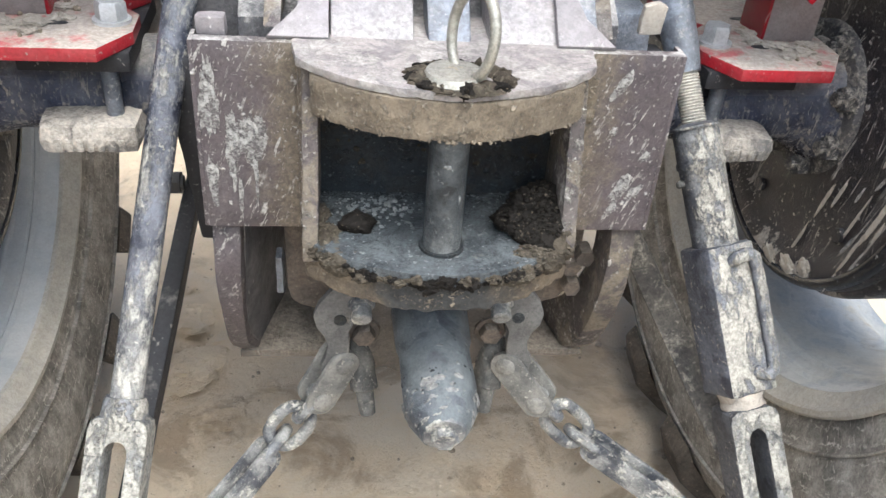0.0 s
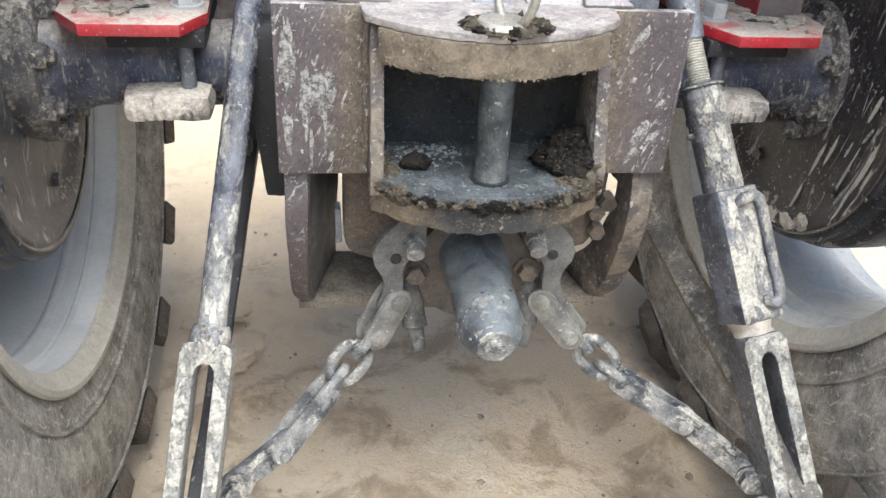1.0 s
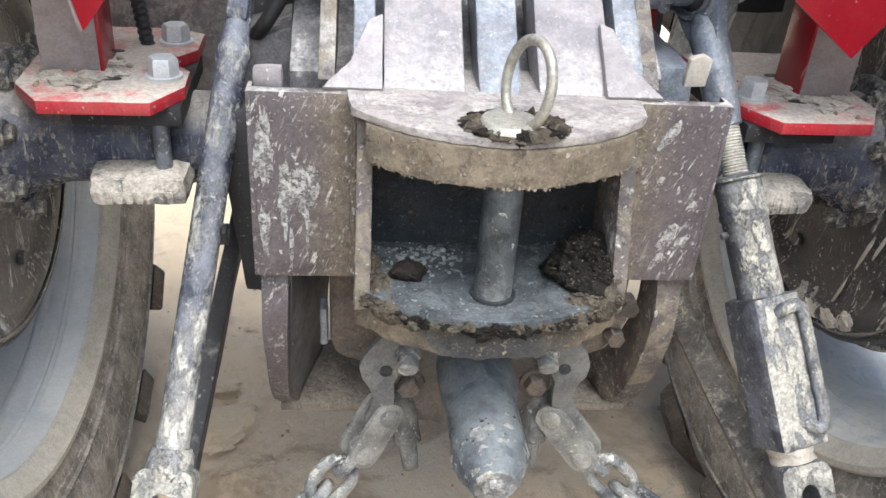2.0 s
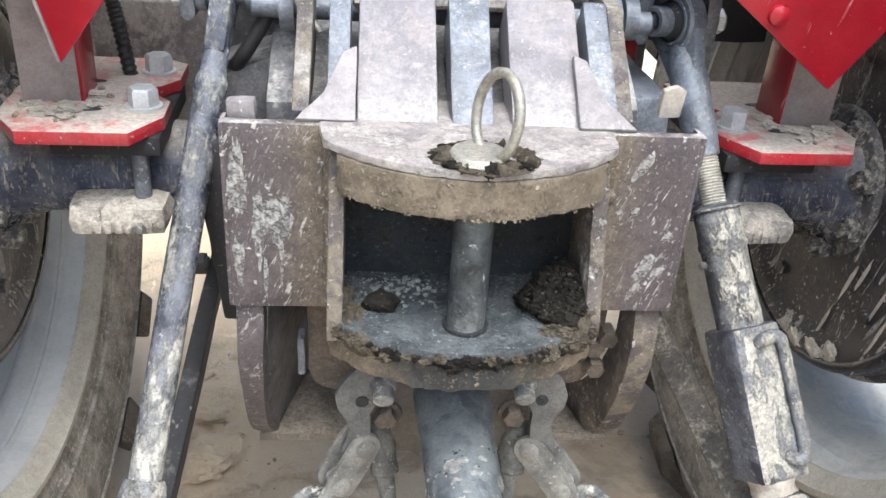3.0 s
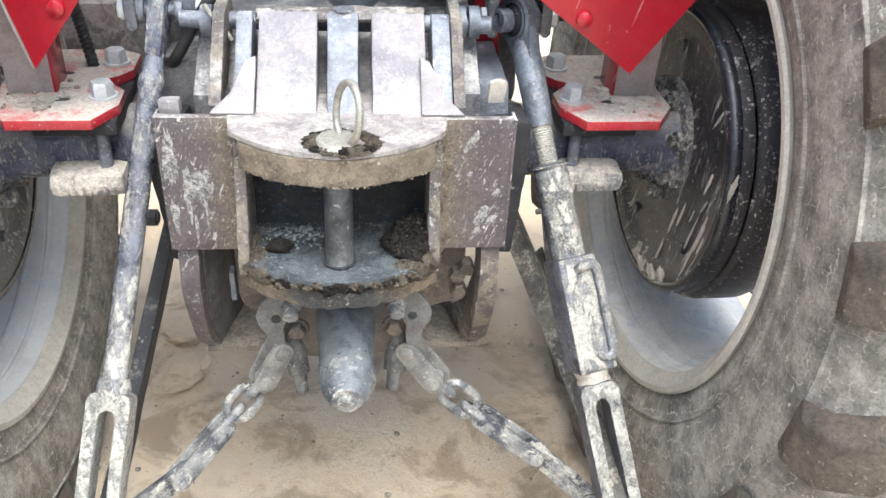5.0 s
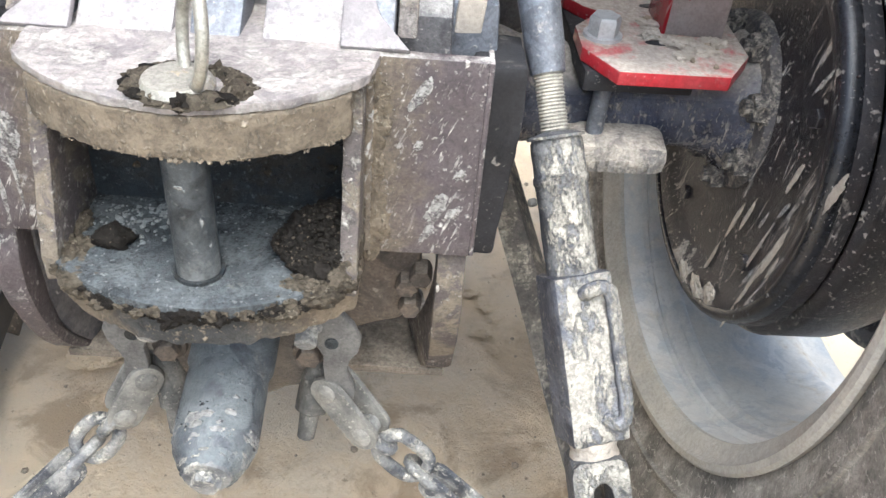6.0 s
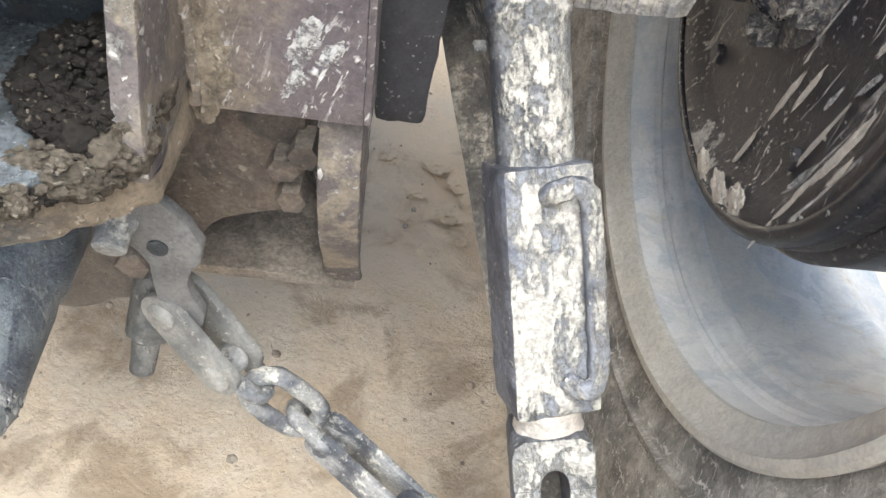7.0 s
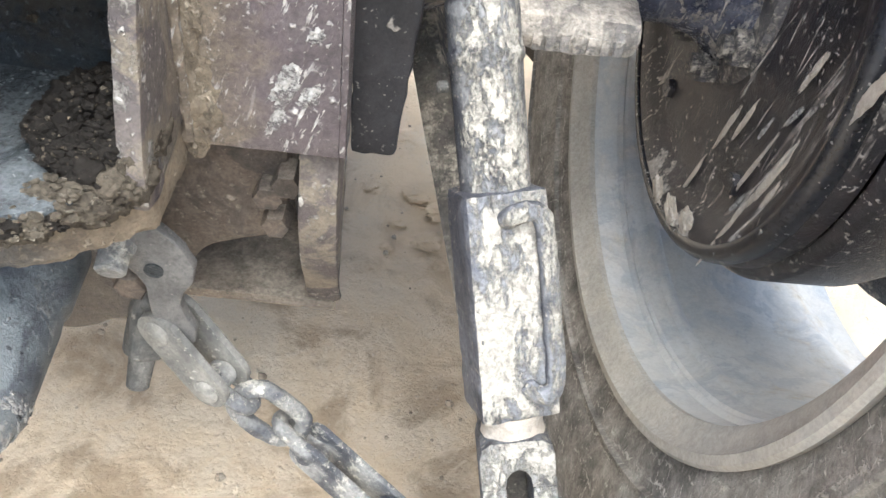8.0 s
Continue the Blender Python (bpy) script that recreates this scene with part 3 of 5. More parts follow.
# ---- ground ----
def ground():
    bm = bmesh.new()
    xs = sorted({round(-2.0 + 0.025 * i, 3) for i in range(161)} | {-400, -120, -40, -15, -6, -3, 3, 6, 15, 40, 120, 400})
    ys = sorted({round(-1.4 + 0.025 * i, 3) for i in range(177)} | {-400, -120, -40, -15, -6, -3, 5, 8, 15, 40, 120, 400})
    rows = [[bm.verts.new((x, y, 0)) for x in xs] for y in ys]
    for a, b in zip(rows, rows[1:]):
        for i in range(len(xs) - 1):
            bm.faces.new((a[i], a[i + 1], b[i + 1], b[i]))
    for v in bm.verts:
        if abs(v.co.x) < 2.01 and -1.41 < v.co.y < 3.01:
            rough = 0.6 + 1.3 * max(0, min(1, (abs(v.co.x) - 0.1) * 4)) * max(0, min(1, (v.co.y - 0.2) * 3))
            v.co.z = rough * (0.012 * noise.fractal(v.co * 3.1, 1, 2, 4) + 0.004 * noise.noise(v.co * 17) + 0.007 * (rough - 0.6) * noise.fractal(v.co * 13, 1, 2, 3))
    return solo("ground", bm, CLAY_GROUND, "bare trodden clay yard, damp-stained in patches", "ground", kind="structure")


ground()

# ---- tractor: axle, brackets, mudguards, wheels ----
TILTED = Matrix.Translation((0, 0.235, 0.635)) @ pose(0, 0, 0, 0, 1.2, 2.6) @ Matrix.Translation((0, -0.235, -0.635))
tractor = thing("tractor", (0, 0.235, 0), "muddy red tractor seen from behind, parked on bare clay", "tractor")


def sided(points, side):
    return [(side * x, y) for x, y in points]


def axle_half(side):
    y, z = 0.235, 0.637
    hung = Matrix.Translation((0.006, 0.009, 0.004) if side > 0 else (0, 0.016, 0.008)) @ TILTED
    turn = hung @ Matrix.Translation((0, y, z)) @ pose(0, 0, 0, 0, 90 * side, 0)
    housing = part("axle_housing", lumpy(lathe([(0, 0.10), (0.092, 0.10), (0.090, 0.16), (0.066, 0.235), (0.056, 0.26), (0.053, 0.30), (0.053, 0.440), (0.060, 0.470), (0.076, 0.488), (0.078, 0.498), (0, 0.498)], 40), 0.0015, 0.02), NAVY, tractor, "navy painted axle tube, splashed with mud", turn)
    part("flange", lumpy(lathe([(0, 0.488), (0.070, 0.488), (0.074, 0.493), (0.094, 0.496), (0.098, 0.501), (0.098, 0.514), (0.094, 0.520), (0.092, 0.540), (0, 0.540)], 48), 0.0018, 0.015), FLANGED, housing, "mud-caked round flange", turn)
    for i in range(8):
        a = radians(22.5 + 45 * i)
        m = turn @ Matrix.Translation((0.083 * math.cos(a), 0.083 * math.sin(a), 0.496)) @ pose(0, 0, 0, 180, 0, 0)
        nut = merge(hexagon(0.0165, 0.014, Matrix()), lathe([(0, 0), (0.009, 0), (0.009, 0.022), (0, 0.023)], 12))
        part("nut", lumpy(nut, 0.001, 0.006, i), FLANGED, housing, "", m)
    # U-clamp under the axle
    clamp = part("clamp_block", lumpy(cut(box(side * 0.355 - 0.052, side * 0.355 + 0.052, 0.135, 0.335, 0.594, 0.630, 0.016), 3, 0.010), 0.0024, 0.012, side), coated_clamp, tractor, "cast clamp block with worn raised lettering", hung)
    for i in range(7):
        x = side * 0.355 - 0.033 + 0.0105 * i
        part("worn_letter", box(x, x + 0.007, 0.1335, 0.137, 0.600, 0.614, 0.001), coated_clamp, clamp, "", hung)
    for x in (0.330, 0.392):
        for yy in (0.165, 0.308):
            if x > 0.38 and yy < 0.2:
                continue
            part("clamp_stud", rod((side * x, yy, 0.600), (side * x, yy, 0.712), 0.009), GREYBLUE, clamp, "", hung)
    part("saddle", box(side * 0.36 - 0.055, side * 0.36 + 0.055, 0.15, 0.33, 0.682, 0.7035, 0.003), DARK, tractor, "dark saddle plate", hung)
    # red bracket plate
    outline = [(0.330, 0.122), (0.437, 0.122), (0.470, 0.172), (0.478, 0.385), (0.335, 0.385), (0.305, 0.365), (0.305, 0.300), (0.322, 0.275), (0.340, 0.262), (0.322, 0.245), (0.304, 0.222), (0.303, 0.172)]
    plate = part("bracket_plate", prism(sided(outline, side), "z", 0.704, 0.718, 0.0015), RED_DUSTY, tractor, "red bracket plate under pale dust", hung)
    for x, yy in ((0.328, 0.200), (0.333, 0.325)):
        part("plate_bolt", merge(hexagon(0.0160, 0.0190, Matrix.Translation((side * x, yy, 0.7215)), 0.4), lathe([(0, 0), (0.0195, 0), (0.0195, 0.0035), (0, 0.0035)], 24, Matrix.Translation((side * x, yy, 0.718)))), ZINC, plate, "zinc hexagon bolt with washer", hung)
    for x, yy in ((0.40, 0.285), (0.385, 0.19)):
        part("slot_hole", prism([(side * (x + 0.016 * math.cos(a)), yy + 0.006 * math.sin(a)) for a in (radians(30 * k) for k in range(12))], "z", 0.7183, 0.7187, 0), DARK, plate, "", hung)
    for i in range(14):
        a, b = random.random(), random.random()
        size = 0.0018 + 0.0035 * random.random() ** 2
        part("dust_crumb", lump((side * (0.36 + 0.10 * a), 0.14 + 0.12 * b, 0.719), (size, size, 0.003), i, 0.5, 2), MUD, plate, "", hung)
    for i, (x, yy, r) in enumerate(((0.405, 0.190, 0.018), (0.425, 0.178, 0.015), (0.385, 0.235, 0.016), (0.440, 0.195, 0.014), (0.378, 0.205, 0.011), (0.400, 0.160, 0.010), (0.448, 0.230, 0.012))):
        part("dust_lump", lump((side * x, yy, 0.7185), (r, r * 0.8, 0.0042), i * 3.7 + side, 0.8, 4), SMEAR, plate, "", hung)
    post = part("post", prism(sided([(0.395, 0.215), (0.452, 0.205), (0.452, 0.225), (0.410, 0.270), (0.395, 0.270)], side), "z", 0.718, 1.25, 0.002), POST, tractor, "dust-covered mudguard post", hung)
    part("post_side", box(side * 0.3935 - 0.002, side * 0.3935 + 0.002, 0.214, 0.272, 0.718, 1.25, 0.001), RED, post, "red painted inner side of the post", hung)


coated_clamp = coated("mud_crusted_casting", (0.22, 0.21, 0.20), mud=(0.52, 0.475, 0.41), patch=0.45, speck=0.6, dust=0.6, film=0.5, rough=0.8, bump=0.7)
axle_half(1)
axle_half(-1)


def guard_plate(outline, rivet):
    plate = part("mudguard_plate", prism(outline, "y", 0.124, 0.130, 0.001), RED, tractor, "glossy red pointed mudguard plate")
    part("rivet", lathe([(0, 0), (0.011, 0), (0.010, 0.005), (0.004, 0.008), (0, 0.008)], 20, along((rivet[0], 0.124, rivet[1]), (rivet[0], -1, rivet[1]))), RED, plate, "red round-headed rivet")
    return plate


guard_plate([(0.384, 0.794), (0.500, 0.955), (0.560, 1.15), (0.560, 1.40), (0.02, 1.40), (0.02, 1.10), (0.190, 0.940)], (0.313, 0.868))
left_guard = guard_plate([(-0.375, 0.802), (-0.405, 0.937), (-0.450, 1.15), (-0.50, 1.40), (-0.02, 1.40), (-0.02, 1.18), (-0.266, 0.938)], (-0.334, 0.880))

part("plate_edge", prism([(-0.3755, 0.803), (-0.4055, 0.937), (-0.4505, 1.15), (-0.5005, 1.40), (-0.5035, 1.40), (-0.4535, 1.15), (-0.4085, 0.937), (-0.3785, 0.803)], "y", 0.1225, 0.1345, 0.0008), POST, left_guard, "dust-covered plate edge")


def mudguard(side):
    """The curved sheet over the wheel."""
    bm = bmesh.new()
    rows = []
    for x in (0.47, 0.475, 0.80, 0.86):
        drop = {0.47: -0.06, 0.86: -0.04}.get(x, 0)
        rows.append([bm.verts.new((side * x, 0.24 - (0.74 + drop) * math.cos(radians(a)), 0.63 + (0.74 + drop) * math.sin(radians(a)))) for a in range(55, 126, 10)])
    for a, b in zip(rows, rows[1:]):
        for i in range(len(a) - 1):
            bm.faces.new((a[i], a[i + 1], b[i + 1], b[i]))
    bmesh.ops.solidify(bm, geom=bm.faces, thickness=0.003)
    part("mudguard", bm, DARK, tractor, "dusty underside of a curved wheel mudguard", TILTED)


mudguard(1)
mudguard(-1)

# ---- wheels ----
TYRE_PROFILE = [(0.338, -0.150), (0.352, -0.162), (0.372, -0.168), (0.42, -0.182), (0.47, -0.188), (0.515, -0.183), (0.548, -0.168), (0.566, -0.148), (0.576, -0.10), (0.580, 0.0),
                (0.576, 0.10), (0.566, 0.148), (0.548, 0.168), (0.515, 0.183), (0.47, 0.188), (0.42, 0.182), (0.372, 0.168), (0.338, 0.150)]
RIM_PROFILE = [(0.347, -0.172), (0.352, -0.170), (0.351, -0.164), (0.344, -0.160), (0.334, -0.158), (0.329, -0.150), (0.328, -0.118), (0.321, -0.112), (0.318, -0.095), (0.312, -0.070), (0.310, 0.07), (0.318, 0.095),
               (0.328, 0.118), (0.329, 0.150), (0.352, 0.170), (0.350, 0.174), (0.333, 0.158), (0.335, 0.118), (0.326, 0.095), (0.318, 0.072), (0.318, -0.072), (0.326, -0.097), (0.335, -0.120), (0.336, -0.150), (0.341, -0.156)]

OUTER = 0.72  # the outer half of the wheel is narrower than the inner
TYRE_PROFILE = [(r, u * (OUTER if u > 0 else 1)) for r, u in TYRE_PROFILE]
RIM_PROFILE = [(r, u * (OUTER if u > 0 else 1)) for r, u in RIM_PROFILE]


def lug_mesh():
    """One tread bar, from the middle of the tread slanting to the shoulder and down the side."""
    bm = bmesh.new()
    spine = [(0.014, 0.000, 0.578, 0.612), (-0.05, 0.045, 0.577, 0.613), (-0.105, 0.095, 0.571, 0.610), (-0.150, 0.140, 0.560, 0.602), (-0.178, 0.165, 0.535, 0.572), (-0.192, 0.175, 0.505, 0.530)]
    rings = []
    for k, (u, s, low, high) in enumerate(spine):
        w = 0.034 if k < 4 else 0.036
        ring = []
        for ds, r in ((-w * 1.25, low), (-w, high), (w, high), (w * 1.25, low)):
            a = (s + ds) / 0.59
            lean = -0.012 if (k >= 4 and r == high) else 0.0
            ring.append(bm.verts.new((r * math.cos(a), r * math.sin(a), u + lean)))
        rings.append(ring)
    for p, q in zip(rings, rings[1:]):
        for i in range(4):
            bm.faces.new((p[i], p[(i + 1) % 4], q[(i + 1) % 4], q[i]))
    bm.faces.new(rings[0])
    bm.faces.new(rings[-1])
    rounded(bm, 0.004, 2, 40)
    mesh = bpy.data.meshes.new("tread_bar")
    bmesh.ops.recalc_face_normals(bm, faces=bm.faces)
    bm.to_mesh(mesh)
    bm.free()
    mesh.materials.append(TREAD)
    for p in mesh.polygons:
        p.use_smooth = True
    smooth(mesh)
    return mesh


LUG = lug_mesh()


def wheel(side, centre, yaw, camber):
    """Local z is the wheel's axis and points away from the tractor."""
    m = Matrix.Translation(centre) @ pose(0, 0, 0, 0, camber, yaw) @ pose(0, 0, 0, 0, 90 * side, 0) @ Matrix.Diagonal((1.035, 1.035, 1, 1))
    tyre_bm = lathe(TYRE_PROFILE, 120)
    hub = part("wheel", lathe([(0.060, 0.10), (0.066, 0.08), (0.12, 0.078), (0.17, 0.05), (0.215, 0.045), (0.24, 0.055), (0.242, 0.062), (0.216, 0.052), (0.172, 0.058), (0.12, 0.086), (0.07, 0.088)], 64), BLACK, tractor, "rear wheel with silver rim and muddy tyre", m)
    part("tyre", lumpy(tyre_bm, 0.0012, 0.03), TYRE, hub, "dusty grey-brown tractor tyre", m)
    rim = lathe(RIM_PROFILE, 120)
    part("rim", rim, RIM if side > 0 else RIM_SHADED, hub, "silver painted steel rim, dusty", m)
    part("rim_lip", lathe([(0.3465, -0.1735), (0.3535, -0.1735), (0.357, -0.170), (0.356, -0.164), (0.352, -0.160), (0.343, -0.1595), (0.334, -0.1575), (0.3285, -0.1535), (0.3275, -0.150), (0.3265, -0.150), (0.326, -0.156), (0.333, -0.1625), (0.342, -0.166)], 120, closed=True), RIM_LIP, hub, "rim lip under beige dust", m)
    for r, u, w, h in ((0.3265, -0.117, 0.006, 0.0035), (0.3165, -0.088, 0.010, 0.0030)):
        part("bead_ridge", lathe([(r + 0.004, u - w), (r - h * 0.5, u - w * 0.5), (r - h, u), (r - h * 0.5, u + w * 0.5), (r + 0.004, u + w)], 120, closed=True), RIM if side > 0 else RIM_SHADED, hub, "", m)
    for a in (70, 155, 238):
        lobe = [(0.20 * math.cos(radians(a + s)), 0.20 * math.sin(radians(a + s))) for s in (-38, -20, 0, 20, 38)] + [(0.311 * math.cos(radians(a + s)), 0.311 * math.sin(radians(a + s))) for s in (26, 13, 0, -13, -26)]
        part("disc_lobe", prism(lobe, "z", 0.045, 0.053, 0.002), BLACK, hub, "", m)
    for i in range(18):
        for half in (1, -1):
            # bars of the two halves are staggered
            turn = pose(0, 0, 0, 0, 0, 20 * i + (0 if half > 0 else 10))
            flip = Matrix() if half > 0 else Matrix.Diagonal((1, 1, -OUTER, 1))
            placed("tread_bar", LUG, hub, "", m @ turn @ flip)
    # sidewall: raised rings and mould lines
    for r, u, w in ((0.395, -0.1765, 0.003), (0.505, -0.186, 0.003)):
        part("sidewall_ring", lathe([(r - w, u + 0.003), (r - w * 0.4, u - 0.0025), (r + w * 0.4, u - 0.0025), (r + w, u + 0.003)], 120), TYRE, hub, "", m)
    return m


wheel(1, (0.642, 0.240, 0.614), 4.0, 3.5)
wheel(-1, (-0.655, 0.198, 0.624), 0.7, 0.35)


def drum(side, centre, yaw, tilt):
    """The brake drum inboard of the wheel: a dished back plate, a lip, and the drum itself."""
    shade = BLACK if side > 0 else DRUM_MUDDY
    m = Matrix.Translation(centre) @ pose(0, 0, 0, 0, tilt, yaw) @ pose(0, 0, 0, 0, 90 * side, 0)
    back = part("brake_drum", lathe([(0.02, -0.006), (0.085, -0.007), (0.100, -0.004), (0.120, -0.002), (0.150, -0.006), (0.178, -0.006), (0.190, -0.014), (0.206, -0.020), (0.219, -0.016), (0.226, -0.004), (0.227, 0.010), (0.222, 0.014), (0.205, 0.016), (0.10, 0.016)], 96), shade, tractor, "black brake drum with splashed back plate", m)
    part("drum_shell", lathe([(0.224, 0.015), (0.232, 0.018), (0.236, 0.024), (0.236, 0.080), (0.228, 0.105), (0.06, 0.112)], 96), shade, back, "black outer drum shell", m)
    part("drum_lip", lathe([(0.216 + 0.0095 * math.cos(radians(k)), -0.010 + 0.0125 * math.sin(radians(k))) for k in range(0, 360, 24)], 96, closed=True), LIP, back, "rounded glossy black lip", m)
    for i in range(5):
        a = radians(25 + 72 * i)
        part("back_plate_bolt", hexagon(0.010, 0.006, Matrix.Translation((0.160 * math.cos(a), 0.160 * math.sin(a), -0.006)) @ pose(0, 0, 0, 180, 0, 0)), shade, back, "", m)
    for i in range(6):
        a, r = random.uniform(150, 330), random.uniform(0.125, 0.215)
        b = radians(a if side > 0 else 180 - a)
        long = random.uniform(0.004, 0.016)
        part("mud_splash", lump((0, 0, 0), (long, long * 0.14, 0.0010), i * 1.9, 0.8, 4), SPLASH, back, "", m @ Matrix.Translation((r * math.cos(b), r * math.sin(b), -0.008 if r < 0.18 else -0.018)) @ pose(0, 0, 0, 0, 0, random.uniform(180, 210)))

    for y, z, long, wide in ((0.020, 0.674, 0.020, 0.0050), (0.100, 0.640, 0.018, 0.003), (0.155, 0.555, 0.022, 0.0026), (0.060, 0.560, 0.014, 0.002), (0.085, 0.520, 0.016, 0.002),
                             (0.114, 0.540, 0.042, 0.0014), (0.070, 0.568, 0.034, 0.0036), (0.091, 0.494, 0.046, 0.0018), (0.196, 0.462, 0.028, 0.0022), (0.176, 0.532, 0.025, 0.0028),
                             (0.224, 0.417, 0.010, 0.017), (0.182, 0.428, 0.010, 0.021), (0.150, 0.446, 0.012, 0.014)) if side > 0 else ():
        dy, dz = y - centre[1], z - centre[2]
        part("mud_splash", lump((0, 0, 0), (long, wide, 0.0014 if wide < 0.01 else 0.0035), y * 90 + z * 40, 0.6, 4), SMEAR, back, "beige mud splash", m @ Matrix.Translation((-dz, dy, -0.008 if math.hypot(dy, dz) < 0.18 else -0.0185)) @ pose(0, 0, 0, 0, 0, 194))


drum(1, (0.515, 0.245, 0.622), 3.5, 2.5)
drum(-1, (-0.534, 0.206, 0.646), 0.7, 0.35)

bracket = thing("drawbar_bracket", (0, 0, 0.385), "brown steel drawbar bracket splashed with pale mud", "drawbar bracket")

# ---- tractor: rear casting behind the bracket ----
def castings():
    case = part("gearbox_case", lumpy(cut(prism([(-0.146, 0.500), (-0.142, 0.484), (-0.117, 0.471), (-0.085, 0.443), (-0.07, 0.42), (0.07, 0.42), (0.085, 0.443), (0.117, 0.470), (0.150, 0.481), (0.164, 0.508), (0.167, 0.535), (0.167, 0.74), (-0.160, 0.74), (-0.150, 0.62)], "y", 0.073, 0.95, 0.008), 2, 0.04), 0.003, 0.05), RUSTY, tractor, "dusty cast gearbox case")
    part("case_flange", lumpy(cut(prism([(-0.147, 0.500), (-0.143, 0.482), (-0.134, 0.475), (-0.117, 0.469), (-0.100, 0.459), (-0.086, 0.441), (-0.076, 0.410), (0.076, 0.410), (0.086, 0.441), (0.100, 0.459), (0.117, 0.470), (0.134, 0.477), (0.150, 0.481), (0.161, 0.498), (0.166, 0.516), (0.168, 0.540), (0.170, 0.66), (-0.148, 0.66)], "y", 0.050, 0.072, 0.006), 2, 0.02), 0.002, 0.02), RUSTY, case, "cast end flange, earth-caked")
    for x, z in ((0.155, 0.533), (0.159, 0.506), (0.168, 0.545)):
        part("case_bolt", lumpy(cut(hexagon(0.011, 0.022, along((x, 0.056, z), (x, 0, z))), 1, 0.008), 0.0012, 0.006, z), RUSTY, case, "earth-caked case bolt")
    part("case_strip", lumpy(cut(box(-0.158, -0.1505, 0.050, 0.072, 0.492, 0.538, 0.002), 2, 0.01), 0.001, 0.01), GREYBLUE, case, "pale worn strip at the flange edge")
    part("top_case", lumpy(cut(prism([(0.105, 0.74), (0.105, 0.775), (0.21, 0.835), (0.30, 0.84), (0.7, 0.87), (0.7, 0.70), (0.105, 0.70)], "x", -0.185, 0.185, 0.008), 2, 0.03), 0.002, 0.04), GREY_CAST, tractor, "dark sloping hydraulic housing")
    # top cylinder with bands
    part("apron", lumpy(cut(prism([(-0.245, 0.70), (-0.245, 0.776), (-0.225, 0.782), (-0.146, 0.806), (-0.140, 0.70)], "y", 0.185, 0.30, 0.006), 3, 0.025), 0.0022, 0.03), GREY_CAST, tractor, "dusty sloping shoulder of the housing")
    part("apron", lumpy(cut(prism([(0.160, 0.70), (0.160, 0.779), (0.225, 0.779), (0.228, 0.70)], "y", 0.13, 0.30, 0.006), 3, 0.025), 0.0015, 0.03), GREYBLUE, tractor, "dark square shoulder of the housing")
    ram = part("control_cylinder", lathe([(0, -0.075), (0.030, -0.075), (0.036, -0.068), (0.036, -0.05), (0.032, -0.046), (0.032, 0.046), (0.036, 0.05), (0.036, 0.068), (0.030, 0.075), (0, 0.075)], 32), RUSTY, tractor, "rusty hydraulic cylinder with bands", Matrix.Translation((0.026, 0.228, 0.912)) @ pose(0, 0, 0, 0, 90, 0))
    for x in (-0.03, 0.0, 0.05, 0.085):
        part("band", lathe([(0.0335, -0.006), (0.039, -0.005), (0.039, 0.005), (0.0335, 0.006)], 32), GREYBLUE, ram, "", Matrix.Translation((x, 0.228, 0.912)) @ pose(0, 0, 0, 0, 90, 0))
    part("cup", lathe([(0, -0.035), (0.020, -0.033), (0.034, -0.020), (0.038, 0.0), (0, 0.0)], 28, Matrix.Translation((0.020, 0.214, 0.884))), GREYBLUE, ram, "grey metal cup")
    part("upper_body", box(-0.24, 0.31, 0.36, 0.44, 0.84, 1.15, 0.02), DARK, tractor, "dark body under the seat")
    part("rear_housing", lumpy(cut(box(-0.29, 0.29, 0.42, 0.62, 0.62, 0.85, 0.02), 2, 0.06), 0.002, 0.05), GREY_CAST, tractor, "dusty grey housing ahead of the axle")
    part("cover_sheet", lumpy(cut(prism([(0.126, 0.866), (0.140, 0.874), (0.158, 0.872), (0.158, 0.868), (0.140, 0.869), (0.128, 0.861)], "x", -0.100, 0.108, 0.0008), 4, 0.010), 0.004, 0.014), CLAYED, tractor, "bent earth-caked cover edge")
    tank = part("side_tank", lumpy(cut(box(-0.50, -0.245, 0.47, 0.485, 0.78, 1.12, 0.004), 3, 0.05), 0.002, 0.05), GREY_CAST, tractor, "grey dusty tank beside the body")
    for x in (-0.452, -0.385, -0.315):
        part("tank_rib", lumpy(cut(box(x, x + 0.022, 0.452, 0.469, 0.785, 1.11, 0.004), 2, 0.05), 0.001, 0.03), WHITED, tank, "pale upright rib")
    part("red_stay", box(0.195, 0.235, 0.30, 0.32, 0.74, 0.86, 0.003), RED, tractor, "red stay behind the lift arm")
    part("grey_box", lumpy(cut(box(-0.430, -0.272, 0.40, 0.44, 0.60, 0.800, 0.004), 3, 0.03), 0.001, 0.04), WHITED, tractor, "pale grey sheet box")
    part("frame_side", lumpy(cut(box(0.200, 0.460, 0.44, 0.455, 0.76, 1.15, 0.004), 3, 0.05), 0.002, 0.05), DARK, tractor, "dark frame side behind the lift arm")
    part("corner_tab", lumpy(cut(box(-0.206, -0.182, 0.014, 0.030, 0.789, 0.806, 0.002), 1, 0.01), 0.001, 0.01), FIN, bracket, "small welded corner tab")
    part("corner_tab", lumpy(cut(prism([(0.184, 0.786), (0.205, 0.786), (0.208, 0.812), (0.199, 0.816), (0.186, 0.812)], "y", 0.050, 0.058, 0.0015), 1, 0.01), 0.001, 0.01), SMEAR, bracket, "small beige corner tab")
